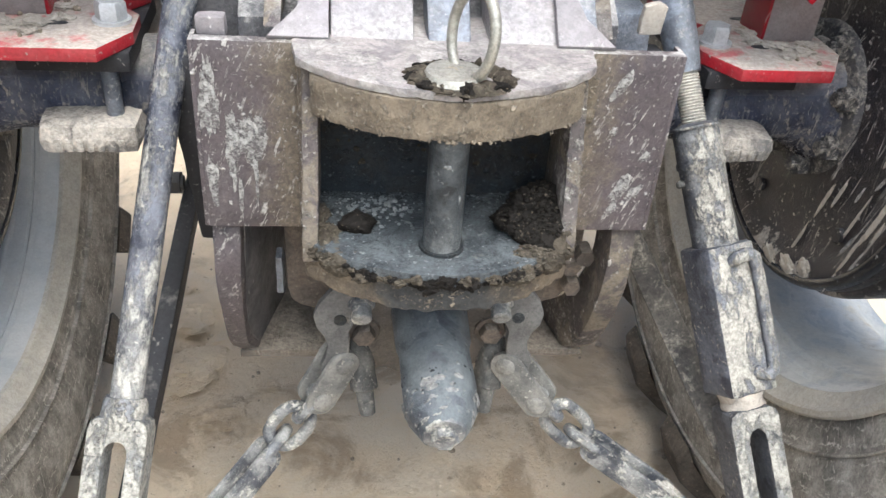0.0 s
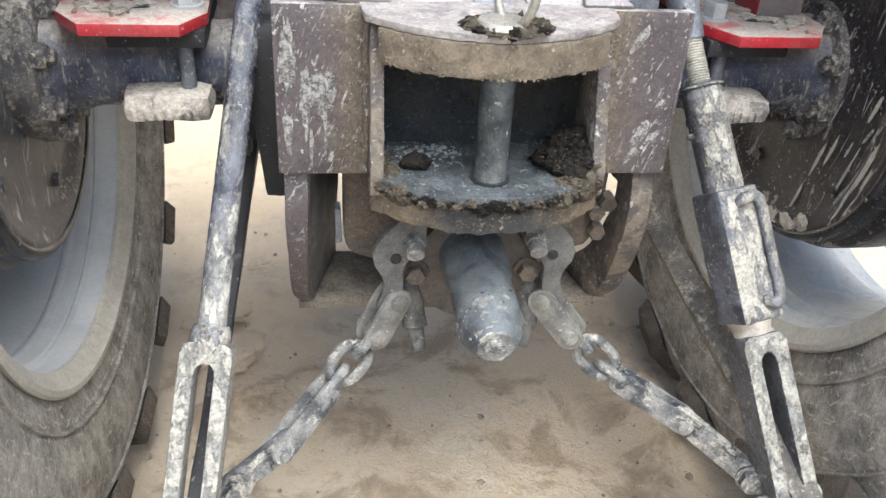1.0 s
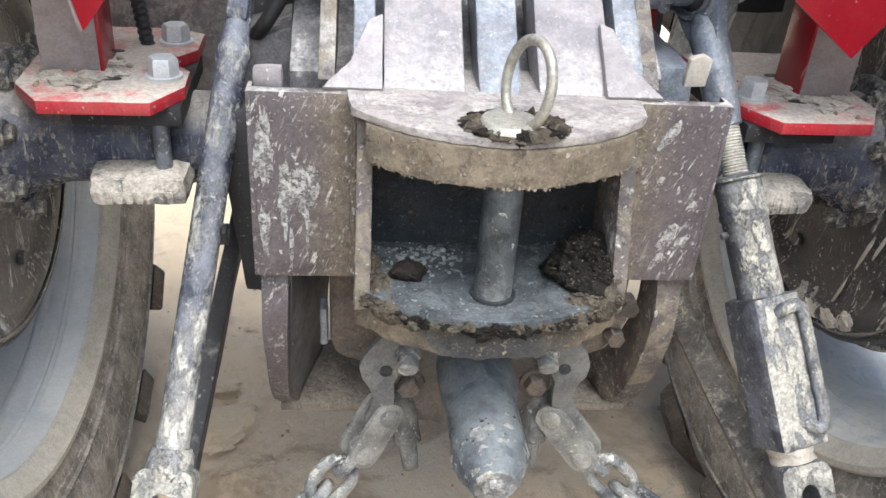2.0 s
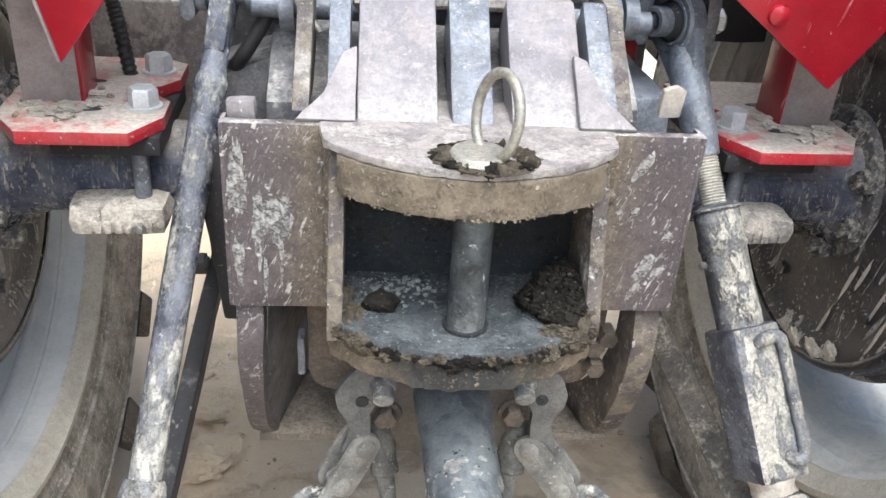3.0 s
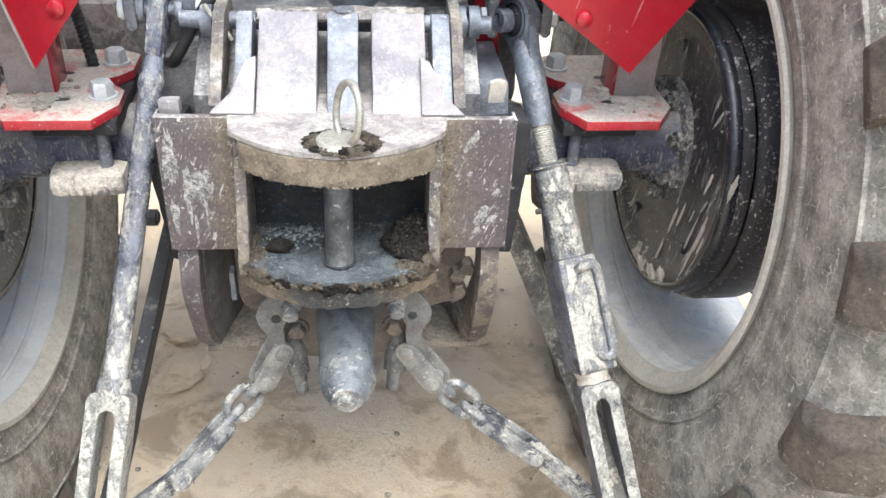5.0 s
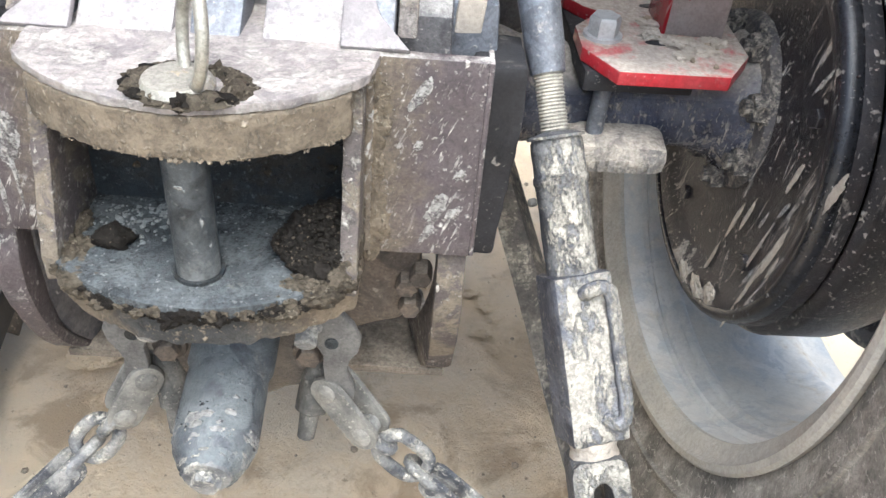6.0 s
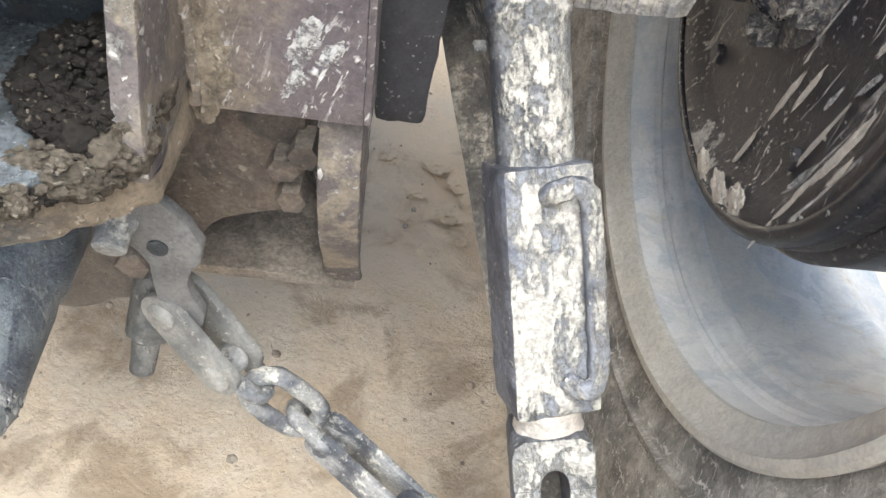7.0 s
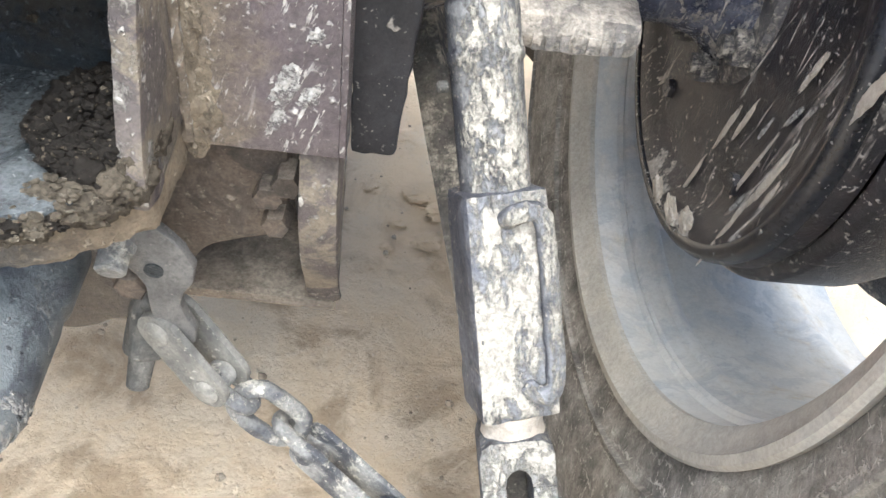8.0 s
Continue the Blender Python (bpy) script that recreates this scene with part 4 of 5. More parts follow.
    part("valve_block", box(0.09, 0.17, 0.22, 0.34, 0.88, 0.98, 0.012), DARK, tractor)
    for k, (a, b) in enumerate((((0.12, 0.20, 0.90), (0.165, 0.205, 0.955)), ((0.165, 0.215, 0.885), (0.172, 0.22, 0.96)))):
        part("fitting", rod(a, b, 0.016 - 0.003 * k), PIPE if k else GREYBLUE, tractor)
    part("tan_pipe", merge(tube([(-0.100, 0.200, 0.925), (-0.075, 0.215, 0.950), (-0.05, 0.23, 1.02)], 0.020, 16), rod((-0.112, 0.195, 0.912), (-0.094, 0.2025, 0.931), 0.010, 0.019)), PIPE, tractor, "tan wrapped hydraulic pipe")
    for side in (1, -1):
        pts = [(0.06, 0.535), (0.12, 0.527), (0.165, 0.55), (0.19, 0.62), (0.19, 0.70), (0.15, 0.73), (0.06, 0.74)]
        side_plate = part("side_casting", lumpy(cut(prism(pts, "x", side * 0.205, side * 0.252, 0.006), 4, 0.012), 0.0014, 0.012, side), DARK, tractor, "dark side casting with rounded foot", Matrix.Translation((0, 0.03, 0)))
        for v in side_plate.data.vertices:
            v.co.x -= (v.co.x - side * 0.205) * 2.0 * max(0, 0.68 - v.co.z)
        if side < 0:
            bolt("side_bolt", (side * 0.252, 0.105, 0.596), (side, 0, 0), side_plate, 0.013, 0.014, 0.0, RUBBER, 0.02, "dark bolt")


castings()


# ---- drawbar bracket ----


def arc(cx, cy, r, a0, a1, n):
    return [(cx + r * math.cos(radians(a0 + (a1 - a0) * i / n)), cy + r * math.sin(radians(a0 + (a1 - a0) * i / n))) for i in range(n + 1)]


def drawbar_bracket():
    for side in (1, -1):
        x0, x1 = (0.1195, 0.209) if side > 0 else (-0.209, -0.1195)
        part("wing_plate", lumpy(cut(prism([(x0, 0.607), (x1, 0.607), (x1, 0.789), (x0, 0.789)], "y", 0.0, 0.012, 0.0015), 3, 0.012), 0.0005, 0.012), BROWN, bracket, "brown wing plate with mud drips")
        part("wing_side", prism([(0.0003, 0.6075), (0.026, 0.6075), (0.026, 0.7885), (0.0003, 0.7885)], "x", side * 0.2088, side * 0.2130, 0.001), BROWN, bracket)
        cheek = [(0.0, 0.789), (-0.030, 0.787), (-0.076, 0.645), (-0.076, 0.620), (-0.058, 0.615), (0.0, 0.628), (0.05, 0.64), (0.05, 0.789)]
        part("cheek_plate", lumpy(cut(prism(cheek, "x", side * 0.1055, side * 0.119, 0.002), 4, 0.008), 0.0013, 0.010, side), CLAYED, bracket, "brown cheek plate, edge caked with clay")
    # the two round-nosed plates
    top = part("top_plate", lumpy(cut(prism([(-0.112, 0.01)] + arc(0, 0.063, 0.159, 225.3, 314.7, 24) + [(0.112, 0.01)], "z", 0.749, 0.783, 0.003), 4, 0.006), 0.0016, 0.007, 3, keep=lambda c: c.z < 0.780), EARTHY, bracket, "thick round-nosed top plate caked with earth")
    part("top_sheet", lumpy(cut(prism([(-0.128, 0.075)] + [(-0.128, -0.004)] + arc(0, 0.062, 0.1565, 218, 322, 24) + [(0.128, -0.004), (0.128, 0.075)], "z", 0.7835, 0.7905, 0.001), 4, 0.007), 0.0012, 0.008), WHITED, bracket, "top sheet whitened by dried mud")
    part("bottom_plate", lumpy(cut(prism([(-0.111, 0.02)] + arc(0, 0.036, 0.157, 225.5, 314.5, 24) + [(0.111, 0.02)], "z", 0.626, 0.640, 0.003), 2, 0.014), 0.0006, 0.02, 5), OILED_TOP, bracket, "oily dark round-nosed bottom plate")
    part("bottom_rim", lumpy(cut(prism([(-0.118, 0.01)] + arc(0, 0.044, 0.159, 222, 318, 30) + [(0.118, 0.01)], "z", 0.596, 0.6255, 0.005), 3, 0.008), 0.0026, 0.010, 9), RIM_EARTH, bracket, "lower plate caked with earth and grease")
    part("back_plate", lumpy(cut(box(-0.1115, 0.1115, 0.012, 0.026, 0.60, 0.782, 0.001), 4, 0.008), 0.0012, 0.008), OILY, bracket, "dark greasy back plate")
    # mast uprights leaning forward over the housing
    lean = lambda x0, x1, y0, z0, y1, z1, th, b=0.003: prism([(y0, z0), (y0 + th, z0 - 0.006), (y1 + th * 0.55, z1 - th * 0.85), (y1, z1)], "x", x0, x1, b)
    for x0, x1, name, material, label in ((-0.097, -0.026, "mast_plate", LILAC, "dusty lilac-grey mast plate"), (0.040, 0.106, "mast_plate", LILAC, "dusty lilac-grey mast plate"),
                                          (-0.014, 0.024, "centre_bar", GREYBLUE, "blue-grey centre bar"), (-0.124, -0.104, "side_bar", GREYBLUE, "blue-grey side bar"), (0.114, 0.137, "side_bar", GREYBLUE, "blue-grey side bar")):
        part(name, lumpy(cut(lean(x0, x1, 0.012, 0.789, 0.122, 0.877, 0.05), 2, 0.015), 0.0007, 0.012, x0 * 50), material, bracket, label)
    for side in (1, -1):
        fin = prism([(side * 0.098, 0.0), (side * 0.150, 0.0), (side * 0.126, 0.028), (side * 0.110, 0.072), (side * 0.098, 0.078)], "z", 0.0, 0.008, 0.002)
        part("gusset", lumpy(cut(fin, 2, 0.015), 0.0006, 0.01), FIN, bracket, "triangular gusset", LEAN @ Matrix.Translation((0, 0.009, 0.7865)) @ pose(0, 0, 0, 38.7, 0, 0))
        part("tower_plate", prism([(0.03, 0.79), (0.10, 0.79), (0.20, 0.85), (0.19, 0.880), (0.125, 0.872)], "x", side * 0.139, side * 0.154, 0.002), CLAYED, bracket, "thin rusty side plate")
    part("top_bolt", lathe([(0, 0), (0.013, 0), (0.013, 0.002), (0, 0.003)], 20, Matrix.Translation((0.006, 0.130, 0.8765))), GREYBLUE, bracket)
    # weld beads
    for x in (-0.1205, 0.1205):
        part("weld_bead", lumpy(tube([(x, -0.002, 0.612), (x, -0.0025, 0.70), (x, -0.002, 0.786)], 0.0042, 8, steps=22), 0.002, 0.006), BROWN, bracket)
    for i in range(9):
        z = 0.618 + 0.019 * i
        part("clay_fillet", lump((0.1235 + 0.003 * math.sin(i * 2.1), -0.0005, z), (0.010 + 0.004 * math.sin(i * 1.3), 0.0030, 0.016), i * 2.7, 0.8, 4), EARTHY, bracket)
    # guard below: thick curved legs and a tray
    for side in (1, -1):
        front = [(0.013, 0.606), (0.003, 0.570), (0.004, 0.535), (0.010, 0.508), (0.018, 0.484), (0.030, 0.456), (0.044, 0.430), (0.060, 0.407), (0.074, 0.392), (0.082, 0.3865)]
        hollow = [(0.195, 0.3865), (0.195, 0.398), (0.160, 0.404), (0.128, 0.422), (0.105, 0.445), (0.087, 0.470), (0.073, 0.497), (0.063, 0.522), (0.057, 0.550), (0.055, 0.606)]
        bm = cut(prism(front + (hollow if side > 0 else [(0.090, 0.3865), (0.066, 0.420), (0.050, 0.455), (0.040, 0.500), (0.036, 0.540), (0.036, 0.606)]), "x", side * 0.183, side * 0.209, 0.003), 3, 0.02)
        for v in bm.verts:
            if side < 0 and v.co.x > -0.196:
                v.co.x -= 0.006 * max(0, min(1, (0.57 - v.co.z) / 0.15))
            v.co.x -= side * 0.24 * max(0, v.co.y - 0.055)
        part("guard_leg", lumpy(bm, 0.0012, 0.02, side), BROWN if side < 0 else CLAYED, bracket, "thick curved guard leg, brown with mud")
    wall = cut(prism([(0.037, 0.606), (0.037, 0.540), (0.041, 0.500), (0.051, 0.455), (0.067, 0.420), (0.090, 0.3865), (0.200, 0.3865), (0.200, 0.606)], "x", -0.200, -0.190, 0.001), 3, 0.02)
    for v in wall.verts:
        v.co.x += 0.24 * max(0, v.co.y - 0.055) + 0.008 * max(0, min(1, (v.co.z - 0.42) / 0.15))
    part("guard_side", lumpy(wall, 0.0012, 0.02), GREY_CAST, bracket, "clay-dulled guard side plate")
    part("guard_tray", lumpy(cut(prism([(-0.203, 0.076), (0.203, 0.076), (0.173, 0.200), (-0.173, 0.200)], "z", 0.376, 0.386, 0.001), 4, 0.014), 0.0012, 0.015), TRAYED, bracket, "dusty guard tray")


LEAN = Matrix.Translation((0, 0, 0.70)) @ pose(0, 0, 0, 0, 0.85, 0) @ Matrix.Translation((0, 0, -0.70))
REST[0] = LEAN
drawbar_bracket()

# splashes of dried mud on the wings
for x, z, w, h, seed in ((-0.1655, 0.700, 0.0105, 0.021, 1.0), (-0.1825, 0.690, 0.0055, 0.030, 2.0), (-0.200, 0.735, 0.007, 0.032, 3.0), (-0.201, 0.655, 0.004, 0.02, 4.0), (-0.163, 0.660, 0.0016, 0.028, 5.0), (-0.178, 0.640, 0.0016, 0.02, 6.0),
                         (0.160, 0.760, 0.004, 0.014, 7.0), (0.195, 0.690, 0.003, 0.005, 8.0), (0.178, 0.655, 0.006, 0.014, 9.0), (0.192, 0.650, 0.005, 0.008, 10.0), (0.160, 0.715, 0.003, 0.004, 11.0), (0.172, 0.632, 0.003, 0.010, 12.0)):
    part("mud_splash", lump((0, 0, 0), (w, 0.0009, h), seed * 3.3, 0.9, 5), SPLASH, bracket, "", LEAN @ Matrix.Translation((x, -0.0002, z)) @ pose(0, 0, 0, 0, 0 if x < 0 else 28, 0))

# ---- PTO shaft cover and its retainer ----
REST[0] = Matrix()
cap = thing("shaft_cap", (0, 0, 0.49), "grey greased cap over the power take-off shaft", "shaft cap")
part("cap_body", lumpy(lathe([(0, -0.018), (0.020, -0.016), (0.0245, -0.010), (0.0310, 0.002), (0.0345, 0.012), (0.0355, 0.030), (0.0350, 0.075), (0.0345, 0.088), (0.0375, 0.094), (0.0385, 0.115), (0.040, 0.165), (0.046, 0.180), (0.046, 0.19), (0, 0.19)], 64, along((0.004, -0.136, 0.487), (0.0, 0.02, 0.503))), 0.0014, 0.014), GREASY, cap, "smooth grey cap with a tapered end")
part("cap_tip", lumpy(cut(merge(hexagon(0.0125, 0.010, along((0.004, -0.152, 0.4855), (0.004, -0.3, 0.471))), lathe([(0, 0), (0.019, 0), (0.021, 0.006), (0, 0.007)], 24, along((0.004, -0.154, 0.486), (0.004, -0.02, 0.498)))), 1, 0.006), 0.001, 0.006), CHAIN, cap, "muddy bolt head at the tip")
def cap_flakes(count, seed, near, far, size, material, label):
    """Flakes of grease or mud lying on the cap's round side."""
    rng = random.Random(seed)
    start, axis = Vector((0.004, -0.136, 0.487)), Vector((-0.004, 0.156, 0.016)).normalized()
    side = axis.orthogonal().normalized()
    bits = []
    for k in range(count):
        h, turn = rng.uniform(near, far), rng.uniform(0, 2 * math.pi)
        r = 0.0350 if h > 0.014 else 0.0350 - 0.45 * (0.014 - h)
        way = (math.cos(turn) * side + math.sin(turn) * axis.cross(side)).normalized()
        spot = start + axis * h + way * r
        g = size * (0.4 + 0.9 * rng.random() ** 2)
        bit = lump((0, 0, 0), (g * 1.4, g * 0.8, 0.0010), seed + k * 1.9, 0.9, 2)
        bit.transform(along(spot, spot + way))
        bits.append(bit)
    tagged(part("flake", merge(*bits), material, cap, sharp=25), label, kind="stuff")


cap_flakes(60, 31, 0.008, 0.042, 0.0014, FLAKE, "dark grease flakes")
cap_flakes(150, 37, -0.012, 0.026, 0.0034, CHAIN, "pale mud flakes round the tip")
part("retainer", lumpy(cut(prism([(-0.084, 0.478)] + arc(0, 0.49, 0.066, 150, 30, 8) + [(0.084, 0.478), (0.080, 0.456), (0.060, 0.430)] + arc(0, 0.478, 0.066, -52, -128, 8) + [(-0.060, 0.430), (-0.080, 0.456)], "y", 0.000, 0.026, 0.006), 2, 0.012), 0.0018, 0.014), OILED_BROWN, cap, "rusty lozenge-shaped bearing retainer")
for s in (-1, 1):
    part("retainer_bolt", lumpy(cut(merge(hexagon(0.012, 0.013, along((s * 0.066, 0.000, 0.480), (s * 0.066, -1, 0.480))), lathe([(0, 0), (0.017, 0), (0.016, 0.004), (0, 0.004)], 20, along((s * 0.066, 0.001, 0.480), (s * 0.066, -1, 0.480)))), 1, 0.008), 0.001, 0.006, s), RUSTY, cap, "dusty retainer bolt")
    stud = part("stud", lumpy(cut(rod((s * 0.074, 0.012, 0.462), (s * 0.066, -0.016, 0.412), 0.0150), 2, 0.008), 0.0016, 0.010, s), STUDDED, cap, "muddy threaded stud pointing down")
    part("stud_tip", rod((s * 0.066, -0.016, 0.413), (s * 0.062, -0.030, 0.388), 0.0100, 0.0085), STUDDED, stud)
part("drain_plug", rod((0, -0.02, 0.604), (0, -0.026, 0.588), 0.017), OILY, cap)

REST[0] = LEAN
# ---- hitch pin with its ring, and soil on the plates ----
pin = thing("hitch_pin", (0, -0.078, 0.60), "dark greasy hitch pin with a pull ring", "hitch pin")
part("shank", lumpy(lathe([(0, 0.60), (0.0165, 0.60), (0.0165, 0.792), (0, 0.792)], 28, Matrix.Translation((0, -0.078, 0))), 0.0004, 0.01), PINNED, pin, "dark greasy steel shank")
part("collar", lathe([(0.0168, 0.6405), (0.0198, 0.6405), (0.0195, 0.643), (0.0168, 0.643)], 28, Matrix.Translation((0, -0.078, 0))), OILY, pin)
part("head", lathe([(0, 0.791), (0.024, 0.791), (0.025, 0.794), (0.022, 0.799), (0, 0.800)], 28, Matrix.Translation((0.0, -0.072, 0))), RING, pin, "pale washer-like head")
tilt = Matrix.Translation((0.012, -0.068, 0.826)) @ pose(0, 0, 0, -8, 0, -64)
part("ring", tube([(tilt @ Vector((0.028 * math.cos(a), 0, 0.034 * math.sin(a)))) for a in (2 * math.pi * k / 12 for k in range(12))], 0.0043, 12, True), RING, pin, "oval pull ring of thick dull wire")
soil = thing("soil_ring", (0, -0.075, 0.791), "brown crumbled soil round the pin's head on the top plate", "soil")
for i in range(16):
    a = 2 * math.pi * i / 16
    r = 0.031 + 0.006 * random.random()
    part("crumb", lump((0.006 + r * 1.1 * math.cos(a), -0.069 + r * 0.72 * math.sin(a), 0.791), (0.006 + 0.004 * random.random(), 0.005, 0.004 + 0.003 * random.random()), i * 1.3, 0.8, 3), BANK if i % 2 else CRUST, soil)
def crumbs(heaps, count, size, seed, low, level=2):
    """Small broken grains set over the outside of rounded heaps."""
    rng = random.Random(seed)
    bits = []
    for k in range(count):
        x, y, z, rx, ry, rz = heaps[k % len(heaps)]
        d = Vector((rng.gauss(0, 1), rng.gauss(0, 1), abs(rng.gauss(0, 1)))).normalized()
        g = size * (0.45 + rng.random() ** 2)
        spot = (x + d.x * rx * 1.06, y + d.y * ry * 1.06, max(low, z + d.z * rz * 1.06))
        bits.append(lump(spot, (g, g * rng.uniform(0.6, 1), g * rng.uniform(0.5, 0.9)), k * 1.7 + seed, 0.9, level))
    return merge(*bits)


collar = lumpy(cut(lathe([(0.022, 0.790), (0.025, 0.7955), (0.031, 0.7965), (0.037, 0.793), (0.041, 0.789)], 40), 2, 0.004), 0.0035, 0.008, 4)
collar.transform(Matrix.Translation((0.006, -0.069, 0)) @ Matrix.Diagonal((1.12, 0.74, 1, 1)))
part("soil_collar", collar, BANK, soil, "ring of packed brown soil")
clump = thing("soil_lump", (0.085, -0.045, 0.6405), "lump of black greasy soil on the bottom plate", "soil")
for i, (x, y, z, r) in enumerate(((0.088, -0.040, 0.652, 0.024), (0.070, -0.050, 0.648, 0.016), (0.098, -0.058, 0.648, 0.016), (0.078, -0.064, 0.645, 0.013), (0.062, -0.040, 0.645, 0.011), (0.096, -0.028, 0.660, 0.015), (0.090, -0.074, 0.643, 0.010))):
    part("clot", lump((x, y, z), (r * 1.05, r, r * 0.85), 2.7 + i * 1.9, 0.55, 5 if r > 0.015 else 4, 0.6402), CRUST, clump, sharp=180)
for i, (x, y, z, rx, ry, rz) in enumerate(((0.101, -0.062, 0.634, 0.020, 0.024, 0.015), (0.082, -0.086, 0.630, 0.024, 0.014, 0.013), (0.109, -0.035, 0.640, 0.012, 0.026, 0.014), (0.060, -0.103, 0.628, 0.018, 0.010, 0.010), (0.108, -0.068, 0.646, 0.008, 0.009, 0.010))):
    part("clay_bank", lump((x, y, z), (rx, ry, rz), 31.3 + i * 2.3, 0.32, 5), BANK, clump, "sandy clay packed under the black soil", sharp=180)
bank = thing("soil_bank", (-0.095, -0.07, 0.636), "dry clay packed along the bottom plate's worn edge", "soil")
for i, (x, y, z, rx, ry, rz) in enumerate(((-0.100, -0.062, 0.632, 0.018, 0.022, 0.012), (-0.082, -0.088, 0.629, 0.020, 0.012, 0.011), (-0.106, -0.03, 0.637, 0.010, 0.020, 0.010))):
    part("clot", lump((x, y, z), (rx, ry, rz), 51.3 + i * 2.3, 0.32, 5), BANK, bank, sharp=180)
tagged(part("crumb", crumbs([(x, y, z, r * 1.05, r, r * 0.85) for x, y, z, r in ((0.088, -0.040, 0.652, 0.024), (0.070, -0.050, 0.648, 0.016), (0.098, -0.058, 0.648, 0.016), (0.078, -0.064, 0.645, 0.013), (0.096, -0.028, 0.660, 0.015))], 1300, 0.0027, 3, 0.641, 1), CRUST, clump, "black broken grains", sharp=20), "black broken grains", kind="stuff")
tagged(part("pale_crumb", crumbs([(x, y, z, r * 1.07, r * 1.02, r * 0.88) for x, y, z, r in ((0.088, -0.040, 0.652, 0.024), (0.070, -0.050, 0.648, 0.016), (0.098, -0.058, 0.648, 0.016), (0.078, -0.064, 0.645, 0.013))], 260, 0.0015, 13, 0.641, 1), BANK, clump, "pale grains in the soil", sharp=20), "pale grains in the soil", kind="stuff")
tagged(part("clay_crumb", crumbs([(0.101, -0.062, 0.634, 0.020, 0.024, 0.015), (0.082, -0.086, 0.630, 0.024, 0.014, 0.013), (0.060, -0.103, 0.628, 0.018, 0.010, 0.010)], 420, 0.0024, 5, 0.62, 1), BANK, clump, "sandy broken grains", sharp=20), "sandy broken grains", kind="stuff")
tagged(part("crumb", crumbs([(-0.100, -0.062, 0.632, 0.018, 0.022, 0.012), (-0.082, -0.088, 0.629, 0.020, 0.012, 0.011)], 50, 0.0028, 7, 0.62), BANK, bank, "", sharp=20), "dry broken grains", kind="stuff")


def scatter(count, seed, spot, size, flat=(1, 1, 1), level=2):
    """Loose bits at random spots, joined."""
    rng = random.Random(seed)
    bits = []
    for k in range(count):
        g = size * (0.4 + 0.9 * rng.random() ** 2)
        bits.append(lump(spot(rng), (g * flat[0], g * flat[1], g * flat[2]), seed + k * 1.3, 0.9, level))
    return merge(*bits)


def on_arc(rng, r, cy, low, high, spread):
    a = radians(rng.uniform(low, high))
    q = r + rng.uniform(-spread, spread)
    return q * math.cos(a), cy + q * math.sin(a)


cling = thing("grease_crust", (0, 0.011, 0.70), "rough greasy soil clinging to the dark back plate", "soil")
tagged(part("flake", scatter(280, 21, lambda g: (g.uniform(-0.102, 0.102), 0.0115, 0.745 - 0.095 * g.random() ** 1.3), 0.0026, (1, 0.4, 0.8)), FLAKE, cling, sharp=25), "black clinging flakes", kind="stuff")
tagged(part("crumb", scatter(60, 23, lambda g: (g.uniform(-0.102, 0.102), 0.0110, 0.745 - 0.075 * g.random() ** 1.6), 0.0030, (1, 0.5, 0.8)), BANK, cling, sharp=25), "brown clinging crumbs", kind="stuff")
tagged(part("hanging_crumb", scatter(110, 25, lambda g: (*on_arc(g, 0.157, 0.063, 226, 314, 0.003), 0.7490 + g.uniform(-0.001, 0.003)), 0.0017, (1, 1, 0.9)), EARTHY, cling, sharp=25), "earth crumbs under the top plate's edge", kind="stuff")
loose = thing("loose_grit", (-0.055, -0.02, 0.6405), "pale wet grit spread on the oily bottom plate", "grit")
tagged(part("grain", scatter(110, 27, lambda g: (-0.060 + 0.026 * g.gauss(0, 1) * 0.7, -0.020 + 0.013 * g.gauss(0, 1), 0.6405), 0.0022, (1, 1, 0.6)), GRIT, loose, sharp=25), "pale grit", kind="stuff")
tagged(part("soil_lump", lump((-0.072, -0.05, 0.644), (0.015, 0.012, 0.011), 5.2, 0.35, 4, 0.6402), CRUST, None, sharp=180), "small flat lump of dark soil on the bottom plate", "soil")
crust = thing("soil_crust", (0, -0.10, 0.64), "thin crust of soil along the bottom plate's rim", "soil")
for i in range(90):
    a = radians(226 + 88 * (i + random.random()) / 90)
    r = 0.1535 + 0.006 * random.random()
    k = 0.5 + 0.8 * random.random() ** 2
    part("clot", lump((r * math.cos(a), 0.037 + r * math.sin(a), 0.626 + 0.009 * random.random()), (0.0062 * k, 0.0045 * k, 0.0045 * k), i * 2.1, 0.8, 3), CRUST if i % 3 else BANK, crust, sharp=40)

REST[0] = Matrix()
# ---- check chains ----
def hook_outline(s):
    """The flat S-shaped chain plate, seen from behind."""
    right = [(0.056, 0.578), (0.072, 0.574), (0.086, 0.561), (0.100, 0.547), (0.111, 0.532), (0.117, 0.516), (0.114, 0.502), (0.107, 0.491), (0.1035, 0.480), (0.105, 0.467), (0.111, 0.452), (0.109, 0.438), (0.100, 0.432), (0.088, 0.438), (0.083, 0.455), (0.081, 0.478), (0.082, 0.495), (0.077, 0.506), (0.066, 0.518), (0.056, 0.527)]
    return [(s * x, z) for x, z in right]


